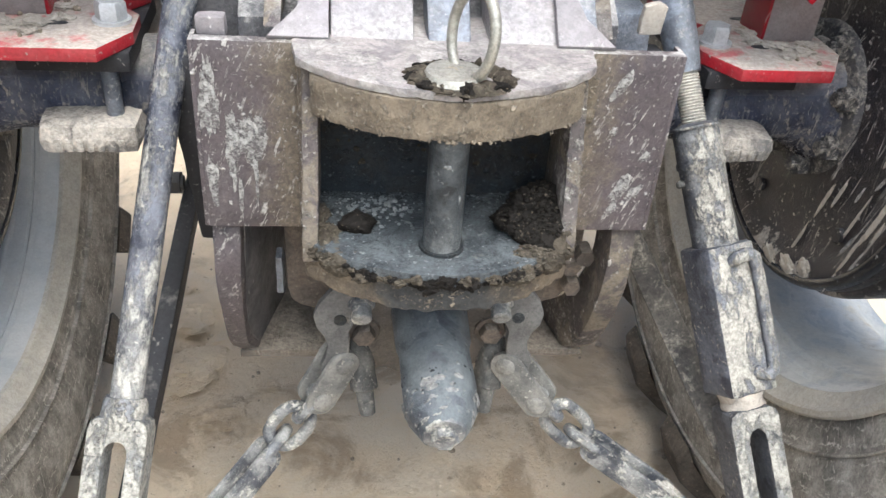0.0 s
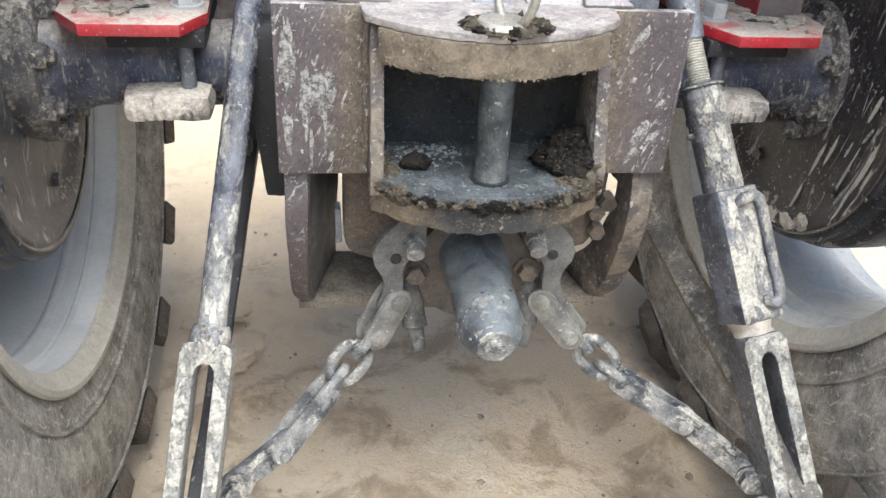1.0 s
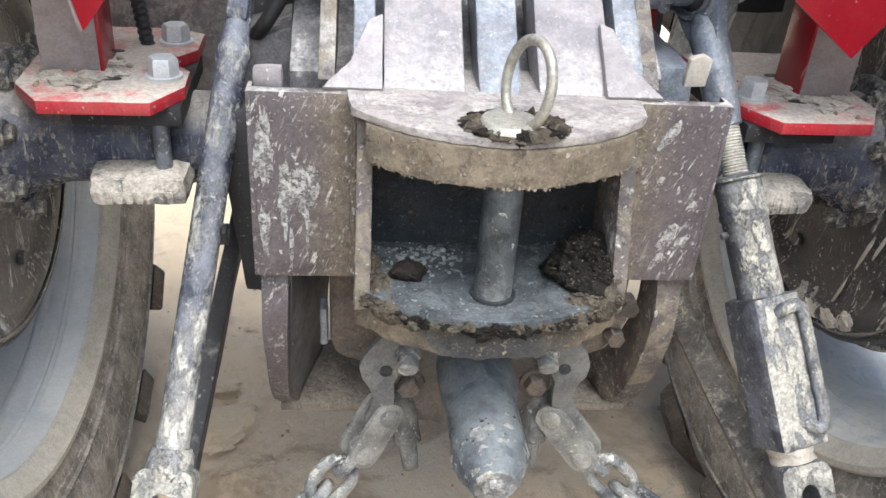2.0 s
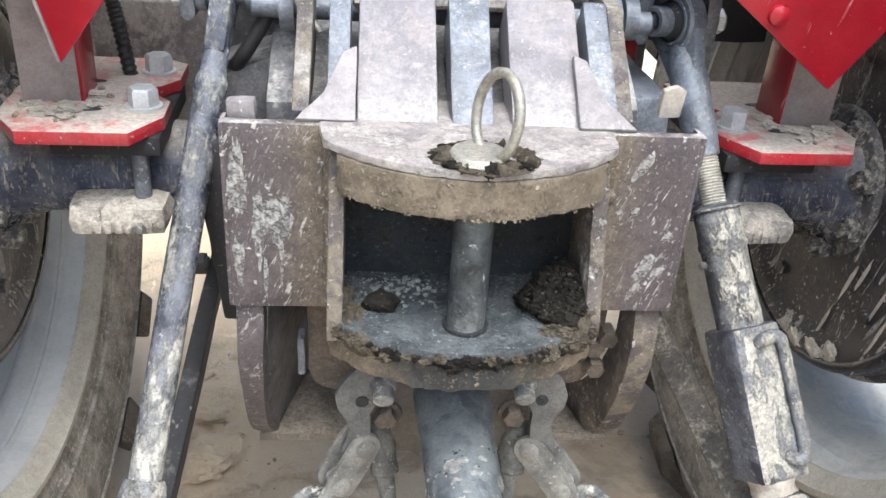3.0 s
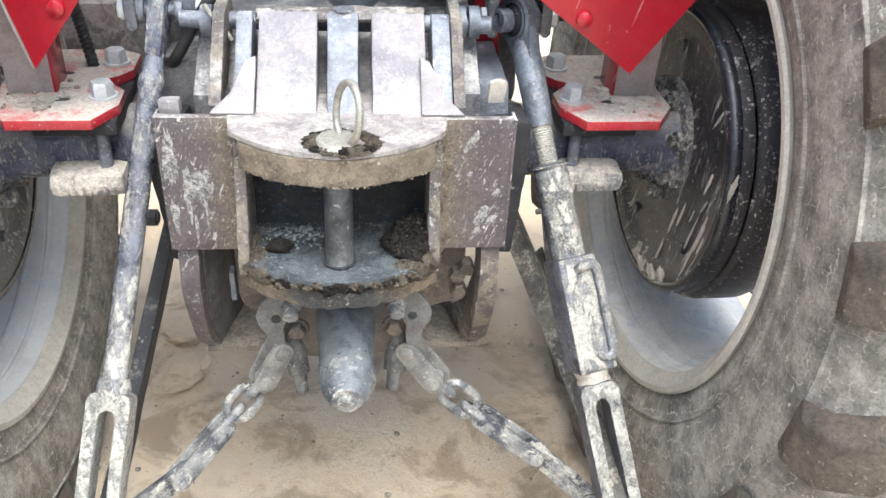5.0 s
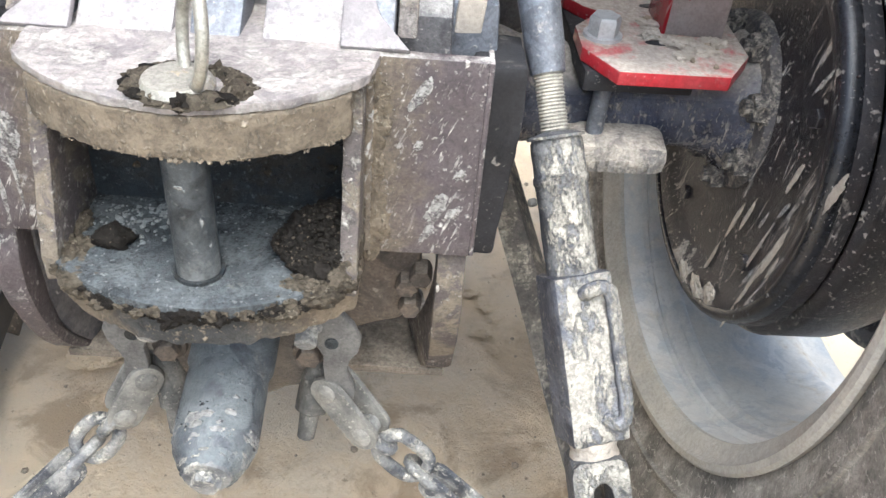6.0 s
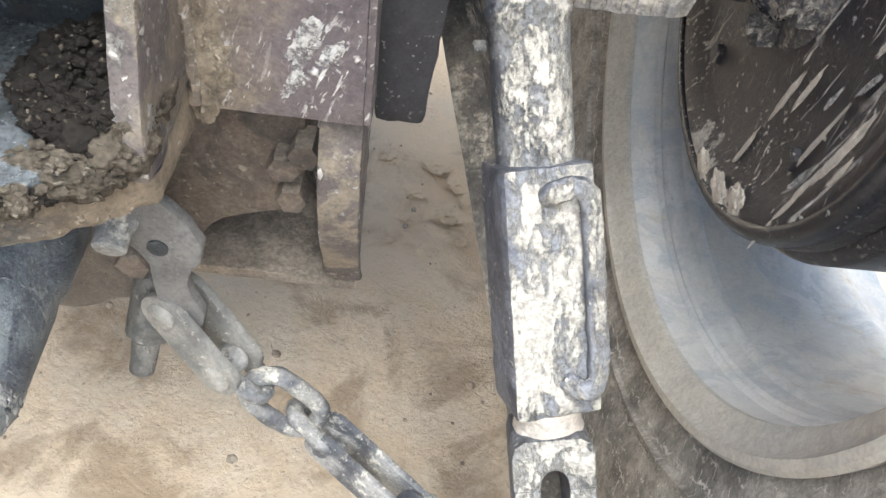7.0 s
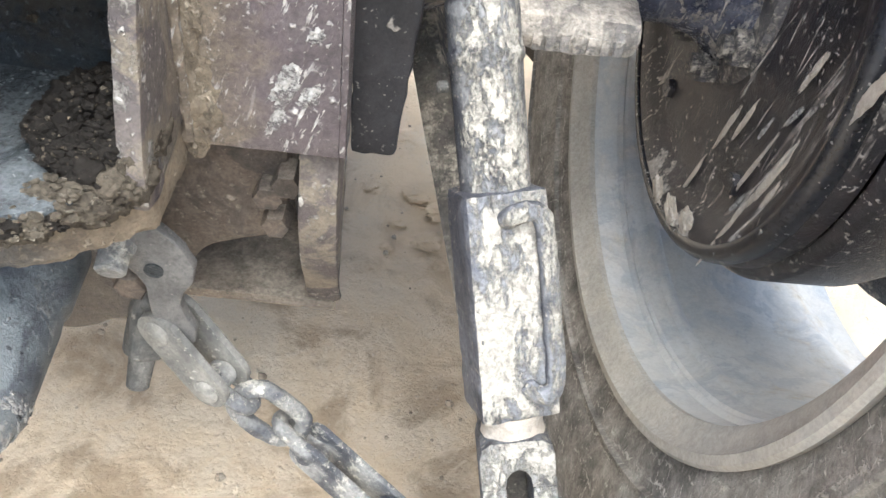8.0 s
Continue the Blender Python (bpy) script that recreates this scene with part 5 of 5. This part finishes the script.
def strap(p, q, width, thick, material, parent, name, label="", m_side=None):
    """A flat bar with round ends between two pins; its flat faces the given side."""
    p, q = Vector(p), Vector(q)
    d = q - p
    n = Vector(m_side).normalized()
    x = d.normalized()
    n = (n - x * n.dot(x)).normalized()
    y = n.cross(x)
    m = Matrix((x, y, n)).transposed().to_4x4()
    m.translation = p
    h = width / 2
    outline = arc(0, 0, h, 90, 270, 8) + arc(d.length, 0, h, -90, 90, 8)
    return part(name, lumpy(cut(prism(outline, "z", -thick / 2, thick / 2, 0.001), 1, 0.012), 0.0003, 0.008, p.x * 30), material, parent, label, m)


def oval_link(p, q, width, r, face, parent):
    p, q = Vector(p), Vector(q)
    x = (q - p).normalized()
    n = Vector(face)
    n = (n - x * n.dot(x)).normalized()
    y = n.cross(x)
    c, half = (p + q) / 2, (q - p).length / 2
    pts = [c + x * (half - width / 2 + 0.0) * sx + x * (width / 2) * math.cos(a) * 1.0 + y * (width / 2) * math.sin(a) for sx, a in [(1, radians(t)) for t in (-90, -45, 0, 45, 90)] + [(-1, radians(t)) for t in (90, 135, 180, 225, 270)]]
    return part("link", lumpy(tube(pts, r, 10, True, 4), 0.0006, 0.006, p.x * 40), CHAIN, parent, "muddy oval chain link")


def check_chain(s, pts):
    group = "check chains"
    chain = thing("check_chain", (s * 0.08, 0, 0.44), "mud-covered check chain running down to the lower link arm", "chain", group)
    hook = part("hook_plate", lumpy(cut(prism(hook_outline(s), "y", -0.022, -0.012, 0.0025), 2, 0.012), 0.0008, 0.010, s), HOOKED, chain, "flat S-shaped chain plate with a hole")
    part("plate_hole", lathe([(0, 0), (0.0065, 0), (0.0065, 0.0008), (0, 0.0008)], 16, along((s * 0.090, -0.0225, 0.513), (s * 0.090, -1, 0.513))), OILY, hook)
    part("hook_bolt", merge(rod((s * 0.069, -0.010, 0.538), (s * 0.069, -0.040, 0.526), 0.0100), hexagon(0.0135, 0.01, along((s * 0.069, -0.018, 0.535), (s * 0.069, -0.1, 0.510)))), CHAIN, chain, "muddy threaded bolt end")
    a, b, c, d, e = (Vector(p) for p in pts)
    a, b, c = (p + Vector((s * 0.004, 0.011, -0.001)) for p in (a, b, c))
    away = Vector((-s * 0.28, -0.65, 0.10))
    for k in (-1, 1):
        off = away.normalized() * 0.0130 * k
        bar = strap(a + off, b + off, 0.033, 0.0065, BARRED, chain, "side_bar", "muddy flat side bar", away)
        for p in (a, b):
            part("rivet", lathe([(0, 0), (0.0108, 0), (0.0105, 0.0045), (0.008, 0.0065), (0, 0.007)], 18, along(p + off, p + off * 4)), BARRED, bar)
    part("inner_block", rod(b - away.normalized() * 0.009, b + away.normalized() * 0.009, 0.010), CHAIN, chain)
    way = (c - b).normalized()
    oval_link(b - way * 0.006, b + way * 0.034, 0.025, 0.0066, (s * 0.8, 0.2, 0.5), chain)
    oval_link(b + way * 0.022, c - way * 0.004, 0.034, 0.0068, (-s * 0.2, -0.8, 0.5), chain)
    way = (d - c).normalized()
    oval_link(c - way * 0.022, c + way * 0.022, 0.025, 0.0066, (s * 0.8, 0.2, 0.5), chain)
    for k in (-1, 1):
        off = away.normalized() * 0.011 * k
        bar = strap(c + way * 0.012 + off, d + off, 0.027, 0.0060, CHAIN, chain, "side_bar", "long muddy flat side bar", away)
        for p in (c + way * 0.012, d):
            part("rivet", lathe([(0, 0), (0.008, 0), (0.007, 0.004), (0, 0.005)], 14, along(p + off, p + off * 4)), CHAIN, bar)
    part("clevis_pin", rod(d - away.normalized() * 0.022, d + away.normalized() * 0.022, 0.006), CHAIN, chain)
    arm = strap(d - (e - d).normalized() * 0.01, e, 0.030, 0.012, CAKED, chain, "end_arm", "mud-caked end arm", away)
    n = away.normalized()
    n = n if n.x * s < 0 else -n
    part("end_bolt", merge(hexagon(0.016, 0.014, along(e + n * 0.006, e + n)), lathe([(0, 0), (0.020, 0), (0.020, 0.004), (0, 0.004)], 20, along(e + n * 0.005, e + n))), CAKED, arm, "muddy hexagon bolt")


check_chain(1, [(0.085, -0.020, 0.446), (0.120, -0.036, 0.404), (0.180, -0.041, 0.340), (0.268, -0.076, 0.298), (0.351, -0.123, 0.242)])
check_chain(-1, [(-0.088, -0.020, 0.452), (-0.112, -0.030, 0.410), (-0.160, -0.045, 0.350), (-0.226, -0.108, 0.316), (-0.276, -0.145, 0.299)])


# ---- lower links ----
def lower_link(s, front, rear, label):
    link = thing("lower_link", rear, label, "link arm", "lower links")
    m = along(front, rear)
    h = (Vector(rear) - Vector(front)).length
    part("bar", lumpy(cut(prism([(-0.010 - 0.006 * (s > 0), -0.030), (0.010 + 0.006 * (s > 0), -0.030), (0.010 + 0.006 * (s > 0), 0.030), (-0.010 - 0.006 * (s > 0), 0.030)], "z", 0.0, h, 0.003), 4, 0.025), 0.0012, 0.015, s), DARK if s < 0 else coated_link, link, "flat steel bar under mud", m)
    part("eye", lathe([(0.012, -0.017), (0.032, -0.017), (0.034, 0.0), (0.032, 0.017), (0.012, 0.017)], 28, m @ Matrix.Translation((0, 0, -0.01)) @ pose(0, 0, 0, 0, 90, 0), closed=True), DARK, link, "dark pivot eye")
    part("rear_eye", lathe([(0.011, -0.019), (0.033, -0.019), (0.036, 0.0), (0.033, 0.019), (0.011, 0.019)], 28, m @ Matrix.Translation((0, 0, h)) @ pose(0, 0, 0, 0, 90, 0), closed=True), CAKED, link, "muddy rear ball eye", )
    part("pivot_pin", rod((front[0] - 0.05, front[1] - 0.005, front[2]), (front[0] + 0.05, front[1] - 0.005, front[2]), 0.0125), DARK, link)


coated_link = coated("dusty_link_steel", (0.060, 0.056, 0.052), mud=(0.44, 0.395, 0.32), patch=0.50, speck=0.61, film=0.8, zone=(2, 0.10, 0.22, (0.075, 0.080, 0.080), 0.8), film_colour=(0.25, 0.22, 0.178), rough=0.75, patch_scale=26, soft=0.12)
lower_link(1, (0.232, 0.42, 0.542), (0.449, -0.330, 0.160), "dusty flat lower link arm beside the screw lift rod")
lower_link(-1, (-0.270, 0.42, 0.542), (-0.323, -0.330, 0.228), "dark flat lower link arm behind the plain lift rod")


# ---- lift rods and their forks ----
def rod_pose(ball, low):
    """Origin at the ball; z runs up the rod, y leans away from the rear."""
    z = (Vector(ball) - Vector(low)).normalized()
    x = Vector((1, 0, 0))
    x = (x - z * x.dot(z)).normalized()
    y = z.cross(x)
    m = Matrix((x, y, z)).transposed().to_4x4()
    m.translation = ball
    return m


def fork_clevis(lift, m, top, length, width, depth, t, name="clevis", material=FORKED):
    """The long slotted fork at a lift rod's foot."""
    w, d = width / 2, depth / 2
    half = w - t
    arch = [(half, top - 0.036), (half - 0.001, top - 0.029), (half - 0.0035, top - 0.0245), (half - 0.007, top - 0.0225), (0, top - 0.0220)]
    arch += [(-x, z) for x, z in arch[-2::-1]]
    pieces = [prism([(-w, top - 0.012), (-w + 0.002, top - 0.004), (-w + 0.009, top), (w - 0.009, top), (w - 0.002, top - 0.004), (w, top - 0.012), (w, top - 0.036)] + arch + [(-w, top - 0.036)], "y", -d, d, 0.002)]
    for s in (-1, 1):
        pieces.append(prism([(s * w, top - 0.0355), (s * (w - t), top - 0.0355), (s * (w - t), top - length), (s * w, top - length)], "y", -d, d, 0.003))
    part(name, lumpy(cut(merge(*pieces), 2, 0.014), 0.0009, 0.012, top * 9), material, lift, "slotted fork caked with pale mud", m)
    part("fork_pin", rod((-w - 0.012, 0, top - length + 0.03), (w + 0.012, 0, top - length + 0.03), 0.010), CHAIN, lift, "", m)


def lift_arm(ball, s):
    """The yoke of the rocker arm that holds the rod's eye."""
    bx, by, bz = ball
    half = [(0.030, -0.020), (0.034, -0.025), (0.041, -0.025), (0.045, -0.020), (0.0455, 0.020), (0.044, 0.034), (0.038, 0.047), (0.028, 0.058), (0.021, 0.068), (0.020, 0.15)]
    inner = [(0.030, 0.022), (0.028, 0.034), (0.022, 0.042), (0.012, 0.0455), (0, 0.0465)]
    outline = [(bx + x, bz + z) for x, z in half] + [(bx - x, bz + z) for x, z in half[::-1]] + [(bx - x, bz + z) for x, z in inner] + [(bx + x, bz + z) for x, z in inner[-2::-1]]
    yoke = part("lift_arm", lumpy(cut(prism(outline, "y", by - 0.006, by + 0.026, 0.003), 2, 0.012), 0.0007, 0.012, s), GREYBLUE, tractor, "blue-grey forked lift arm with worn pale edges")
    part("arm_beam", prism([(by + 0.0, bz + 0.14), (by + 0.027, bz + 0.050), (by + 0.35, bz + 0.12), (by + 0.35, bz + 0.20)], "x", bx - 0.019, bx + 0.019, 0.004), GREYBLUE, yoke)
    part("yoke_pin", rod((bx - 0.056, by + 0.008, bz), (bx + 0.056, by + 0.008, bz), 0.0105), GREYBLUE, yoke, "steel pin")
    for k in (-1, 1):
        part("pin_nut", hexagon(0.014, 0.008, along((bx + k * 0.0455, by + 0.008, bz), (bx + k, by + 0.008, bz))), ZINC, yoke)
        part("bush", lathe([(0.0108, -0.005), (0.0165, -0.005), (0.0175, -0.003), (0.0175, 0.003), (0.0165, 0.005), (0.0108, 0.005)], 24, Matrix.Translation((bx + k * 0.0245, by + 0.008, bz)) @ pose(0, 0, 0, 0, 90, 0), closed=True), GREYBLUE, yoke)


def plain_rod():
    ball, low = (-0.225, 0.200, 0.874), (-0.292, -0.100, 0.452)
    m = rod_pose(ball, low)
    lift = thing("lift_rod", low, "plain round lift rod spotted with pale mud", "lift rod", "lift rods")
    head = [(0.024 * math.cos(radians(k)), 0.028 * math.sin(radians(k))) for k in range(-20, 201, 20)] + [(-0.019, -0.030), (-0.013, -0.062), (0.013, -0.062), (0.019, -0.030)]
    part("eye", lumpy(cut(prism(head, "x", -0.0105, 0.0105, 0.004), 2, 0.01), 0.0007, 0.01), HALF_CAKED, lift, "flat forged eye", m @ Matrix.Translation((0, 0, -0.022)))
    part("shank", lumpy(lathe([(0, -0.500), (0.0150, -0.498), (0.0150, -0.125), (0.0165, -0.122), (0.0165, -0.112), (0.0135, -0.105), (0.0125, -0.085), (0.0120, -0.070), (0.0, -0.068)], 28), 0.0006, 0.02), HALF_CAKED, lift, "round dark shank spotted with mud", m)
    part("neck", lumpy(lathe([(0, -0.495), (0.018, -0.494), (0.021, -0.500), (0.0225, -0.515), (0.020, -0.524), (0, -0.525)], 10), 0.001, 0.01), CAKED, lift, "knobbly neck", m)
    fork_clevis(lift, m, -0.512, 0.245, 0.054, 0.036, 0.0165)
    lift_arm(tuple(m @ Vector((0, 0, -0.022))), -1)


def screw_rod():
    ball, low = (0.247, 0.218, 0.837), (0.343, -0.053, 0.412)
    m = rod_pose(ball, low)
    lift = thing("lift_rod", low, "adjustable lift rod with box sleeve, caked in pale mud", "lift rod", "lift rods")
    hung = m @ pose(0, 0, 0, 0, 0, 24) @ pose(0, 0, 0, 0, 90, 0)
    part("eye", lathe([(0.0255, -0.011), (0.031, -0.012), (0.034, -0.009), (0.034, 0.009), (0.031, 0.012), (0.0255, 0.011)], 36, hung, closed=True), GREYBLUE, lift, "grey forged ball eye")
    ball_part = part("ball", lathe([(0.0115, -0.018), (0.017, -0.016), (0.022, -0.009), (0.024, 0.0), (0.022, 0.009), (0.017, 0.016), (0.0115, 0.018)], 32, hung, closed=True), DARK, lift, "dark ball joint")
    part("ball_ring", lathe([(0.0225, -0.0125), (0.0250, -0.0125), (0.0262, -0.0105), (0.0225, -0.0105)], 32, hung, closed=True), GREYBLUE, ball_part)
    part("bush", lathe([(0.0105, -0.036), (0.0150, -0.036), (0.0160, -0.034), (0.0160, -0.019), (0.0105, -0.019)], 28, hung, closed=True), GREYBLUE, ball_part, "worn steel bush")
    part("eye_web", lumpy(cut(prism([(-0.014, -0.075), (0.016, -0.075), (0.030, -0.020), (0.026, -0.012), (-0.026, -0.012), (-0.030, -0.020)], "x", -0.009, 0.009, 0.004), 2, 0.01), 0.0006, 0.01), GREYBLUE, lift, "", m @ pose(0, 0, 0, 0, 0, 24))
    part("shank", lathe([(0, -0.150), (0.0160, -0.150), (0.0185, -0.125), (0.0200, -0.07), (0.0190, -0.045), (0.013, -0.028), (0, -0.024)], 28), GREYBLUE, lift, "blue-grey tapered shank", m)
    rings = [(0, -0.235)]
    h = -0.235
    while h < -0.146:
        rings += [(0.0122, h), (0.0138, h + 0.0016), (0.0122, h + 0.0032)]
        h += 0.0032
    part("screw_thread", lathe(rings + [(0, h)], 24), coated_thread, lift, "pale screw thread", m)
    part("cup_washer", lathe([(0.012, -0.203), (0.027, -0.207), (0.027, -0.2095), (0.012, -0.206)], 28, closed=True), CAKED, lift, "thin cupped washer", m)
    part("sleeve", lumpy(cut(lathe([(0.013, -0.209), (0.0225, -0.209), (0.0245, -0.213), (0.0245, -0.243), (0.0258, -0.245), (0.0258, -0.250), (0.0245, -0.252), (0.0240, -0.350), (0, -0.350)], 48), 2, 0.008), 0.0010, 0.010), CAKED, lift, "round sleeve caked with mud", m)
    part("grease_nipple", rod((-0.026, -0.008, -0.265), (-0.034, -0.010, -0.265), 0.004), STUDDED, lift, "", m)
    turned = m @ pose(0, 0, 0, 0, 0, 12)
    box_bm = box(-0.0290, 0.0290, -0.0275, 0.0275, -0.497, -0.335, 0.006)
    part("box_sleeve", lumpy(cut(box_bm, 4, 0.008), 0.0012, 0.010), BOXED, lift, "square box sleeve, pale mud over black", turned)
    handle = [(-0.002, -0.025, -0.354), (0.001, -0.033, -0.350), (0.012, -0.035, -0.348), (0.0205, -0.034, -0.354), (0.0235, -0.032, -0.375), (0.0245, -0.031, -0.42), (0.0245, -0.031, -0.468), (0.017, -0.033, -0.477), (0.009, -0.029, -0.475), (0.006, -0.025, -0.473)]
    part("handle", lumpy(tube(handle, 0.0068, 12), 0.0012, 0.008), BOXED, lift, "bent round handle lying along the box", turned)
    part("foot", lumpy(lathe([(0, -0.518), (0.022, -0.517), (0.024, -0.512), (0.022, -0.506), (0.026, -0.496), (0, -0.495)], 28), 0.0015, 0.01), SMEAR, lift, "mud-filled neck", m)
    fork_clevis(lift, m, -0.512, 0.235, 0.054, 0.052, 0.0175)
    lift_arm(ball, 1)


coated_thread = coated("dusty_screw_thread", (0.42, 0.40, 0.35), mud=(0.5, 0.46, 0.38), patch=0.55, rough=0.6, metal=0.2, vary=0.15)
plain_rod()
screw_rod()

# ---- cross shaft, hoses ----
part("cross_shaft", rod((-0.20, 0.165, 0.853), (0.20, 0.165, 0.846), 0.0115), GREYBLUE, bracket, "steel cross shaft")
for x in (-0.165, 0.158, 0.176):
    part("shaft_collar", lathe([(0.0118, -0.007), (0.021, -0.007), (0.021, 0.007), (0.0118, 0.007)], 24, Matrix.Translation((x, 0.165, 0.85)) @ pose(0, 0, 0, 0, 90, 0), closed=True), GREYBLUE, bracket)
for x, dx in ((-0.152, 0.020),):
    part("linch_pin", tube([(x - 0.012, 0.145, 0.878), (x, 0.142, 0.860), (x + dx * 0.6, 0.138, 0.846), (x + dx, 0.135, 0.836)], 0.0032, 8), RING, bracket, "bright linch pin")
solo("rubber_hose", tube([(-0.105, 0.195, 0.935), (-0.124, 0.185, 0.915), (-0.140, 0.180, 0.902), (-0.163, 0.178, 0.873), (-0.187, 0.178, 0.839), (-0.212, 0.18, 0.800), (-0.228, 0.20, 0.780), (-0.25, 0.25, 0.765)], 0.0078, 14), RUBBER, "black rubber hose slanting behind the lift rod", "hose")
hose_path = [(-0.392, 0.30, 1.02), (-0.386, 0.30, 0.93), (-0.379, 0.305, 0.86), (-0.371, 0.312, 0.79), (-0.364, 0.32, 0.70)]
hose_bm = tube(hose_path, 0.0080, 14, steps=26)
for k in range(len(hose_bm.verts) // 14):
    ring = list(hose_bm.verts)[14 * k:14 * k + 14]
    mid = sum((v.co for v in ring), Vector()) / 14
    for v in ring:
        v.co = mid + (v.co - mid) * (1.12 if k % 2 else 0.9)
solo("corrugated_hose", hose_bm, RUBBER, "black corrugated hose running down behind the bracket plate", "hose")

# ---- clods on the ground ----
for x, y, r in ((-0.30, 0.36, 0.045), (-0.25, 0.30, 0.025), (-0.36, 0.44, 0.03), (-0.22, 0.42, 0.02), (-0.40, 0.62, 0.03), (-0.30, 0.55, 0.035), (0.30, 0.62, 0.02), (0.34, 0.70, 0.025), (0.02, 0.10, 0.012), (-0.02, 0.06, 0.008), (0.20, 0.48, 0.014), (-0.362, 0.482, 0.05), (-0.335, 0.510, 0.028), (-0.379, 0.601, 0.035), (-0.388, 0.44, 0.03), (-0.35, 0.661, 0.03), (-0.445, 0.560, 0.03), (-0.42, 0.72, 0.035), (-0.33, 0.78, 0.025), (0.26, 0.66, 0.022), (0.23, 0.80, 0.03), (0.29, 0.88, 0.026), (0.19, 0.665, 0.022), (0.235, 0.59, 0.016), (0.285, 0.55, 0.020), (0.255, 0.47, 0.014), (0.305, 0.50, 0.012), (0.325, 0.58, 0.022), (0.225, 0.53, 0.010)):
    solo("clod", lump((x, y, -0.002), (r * 1.1, r * 0.9, r * 0.34), x * 7 + y, 0.6, 4), CLAY_GROUND, "dried clod of clay lying on the ground", "clod", "clods on the ground")
bits = []
for i in range(320):
    x, y = random.uniform(-0.55, 0.6), random.uniform(-0.5, 1.3)
    s = 0.002 + 0.006 * random.random() ** 3
    bits.append(lump((x, y, 0.002), (s, s, s * 0.7), i * 0.7, 0.4, 1))
solo("grit", merge(*bits), MUD, "loose clay crumbs scattered over the ground", "grit", kind="stuff")
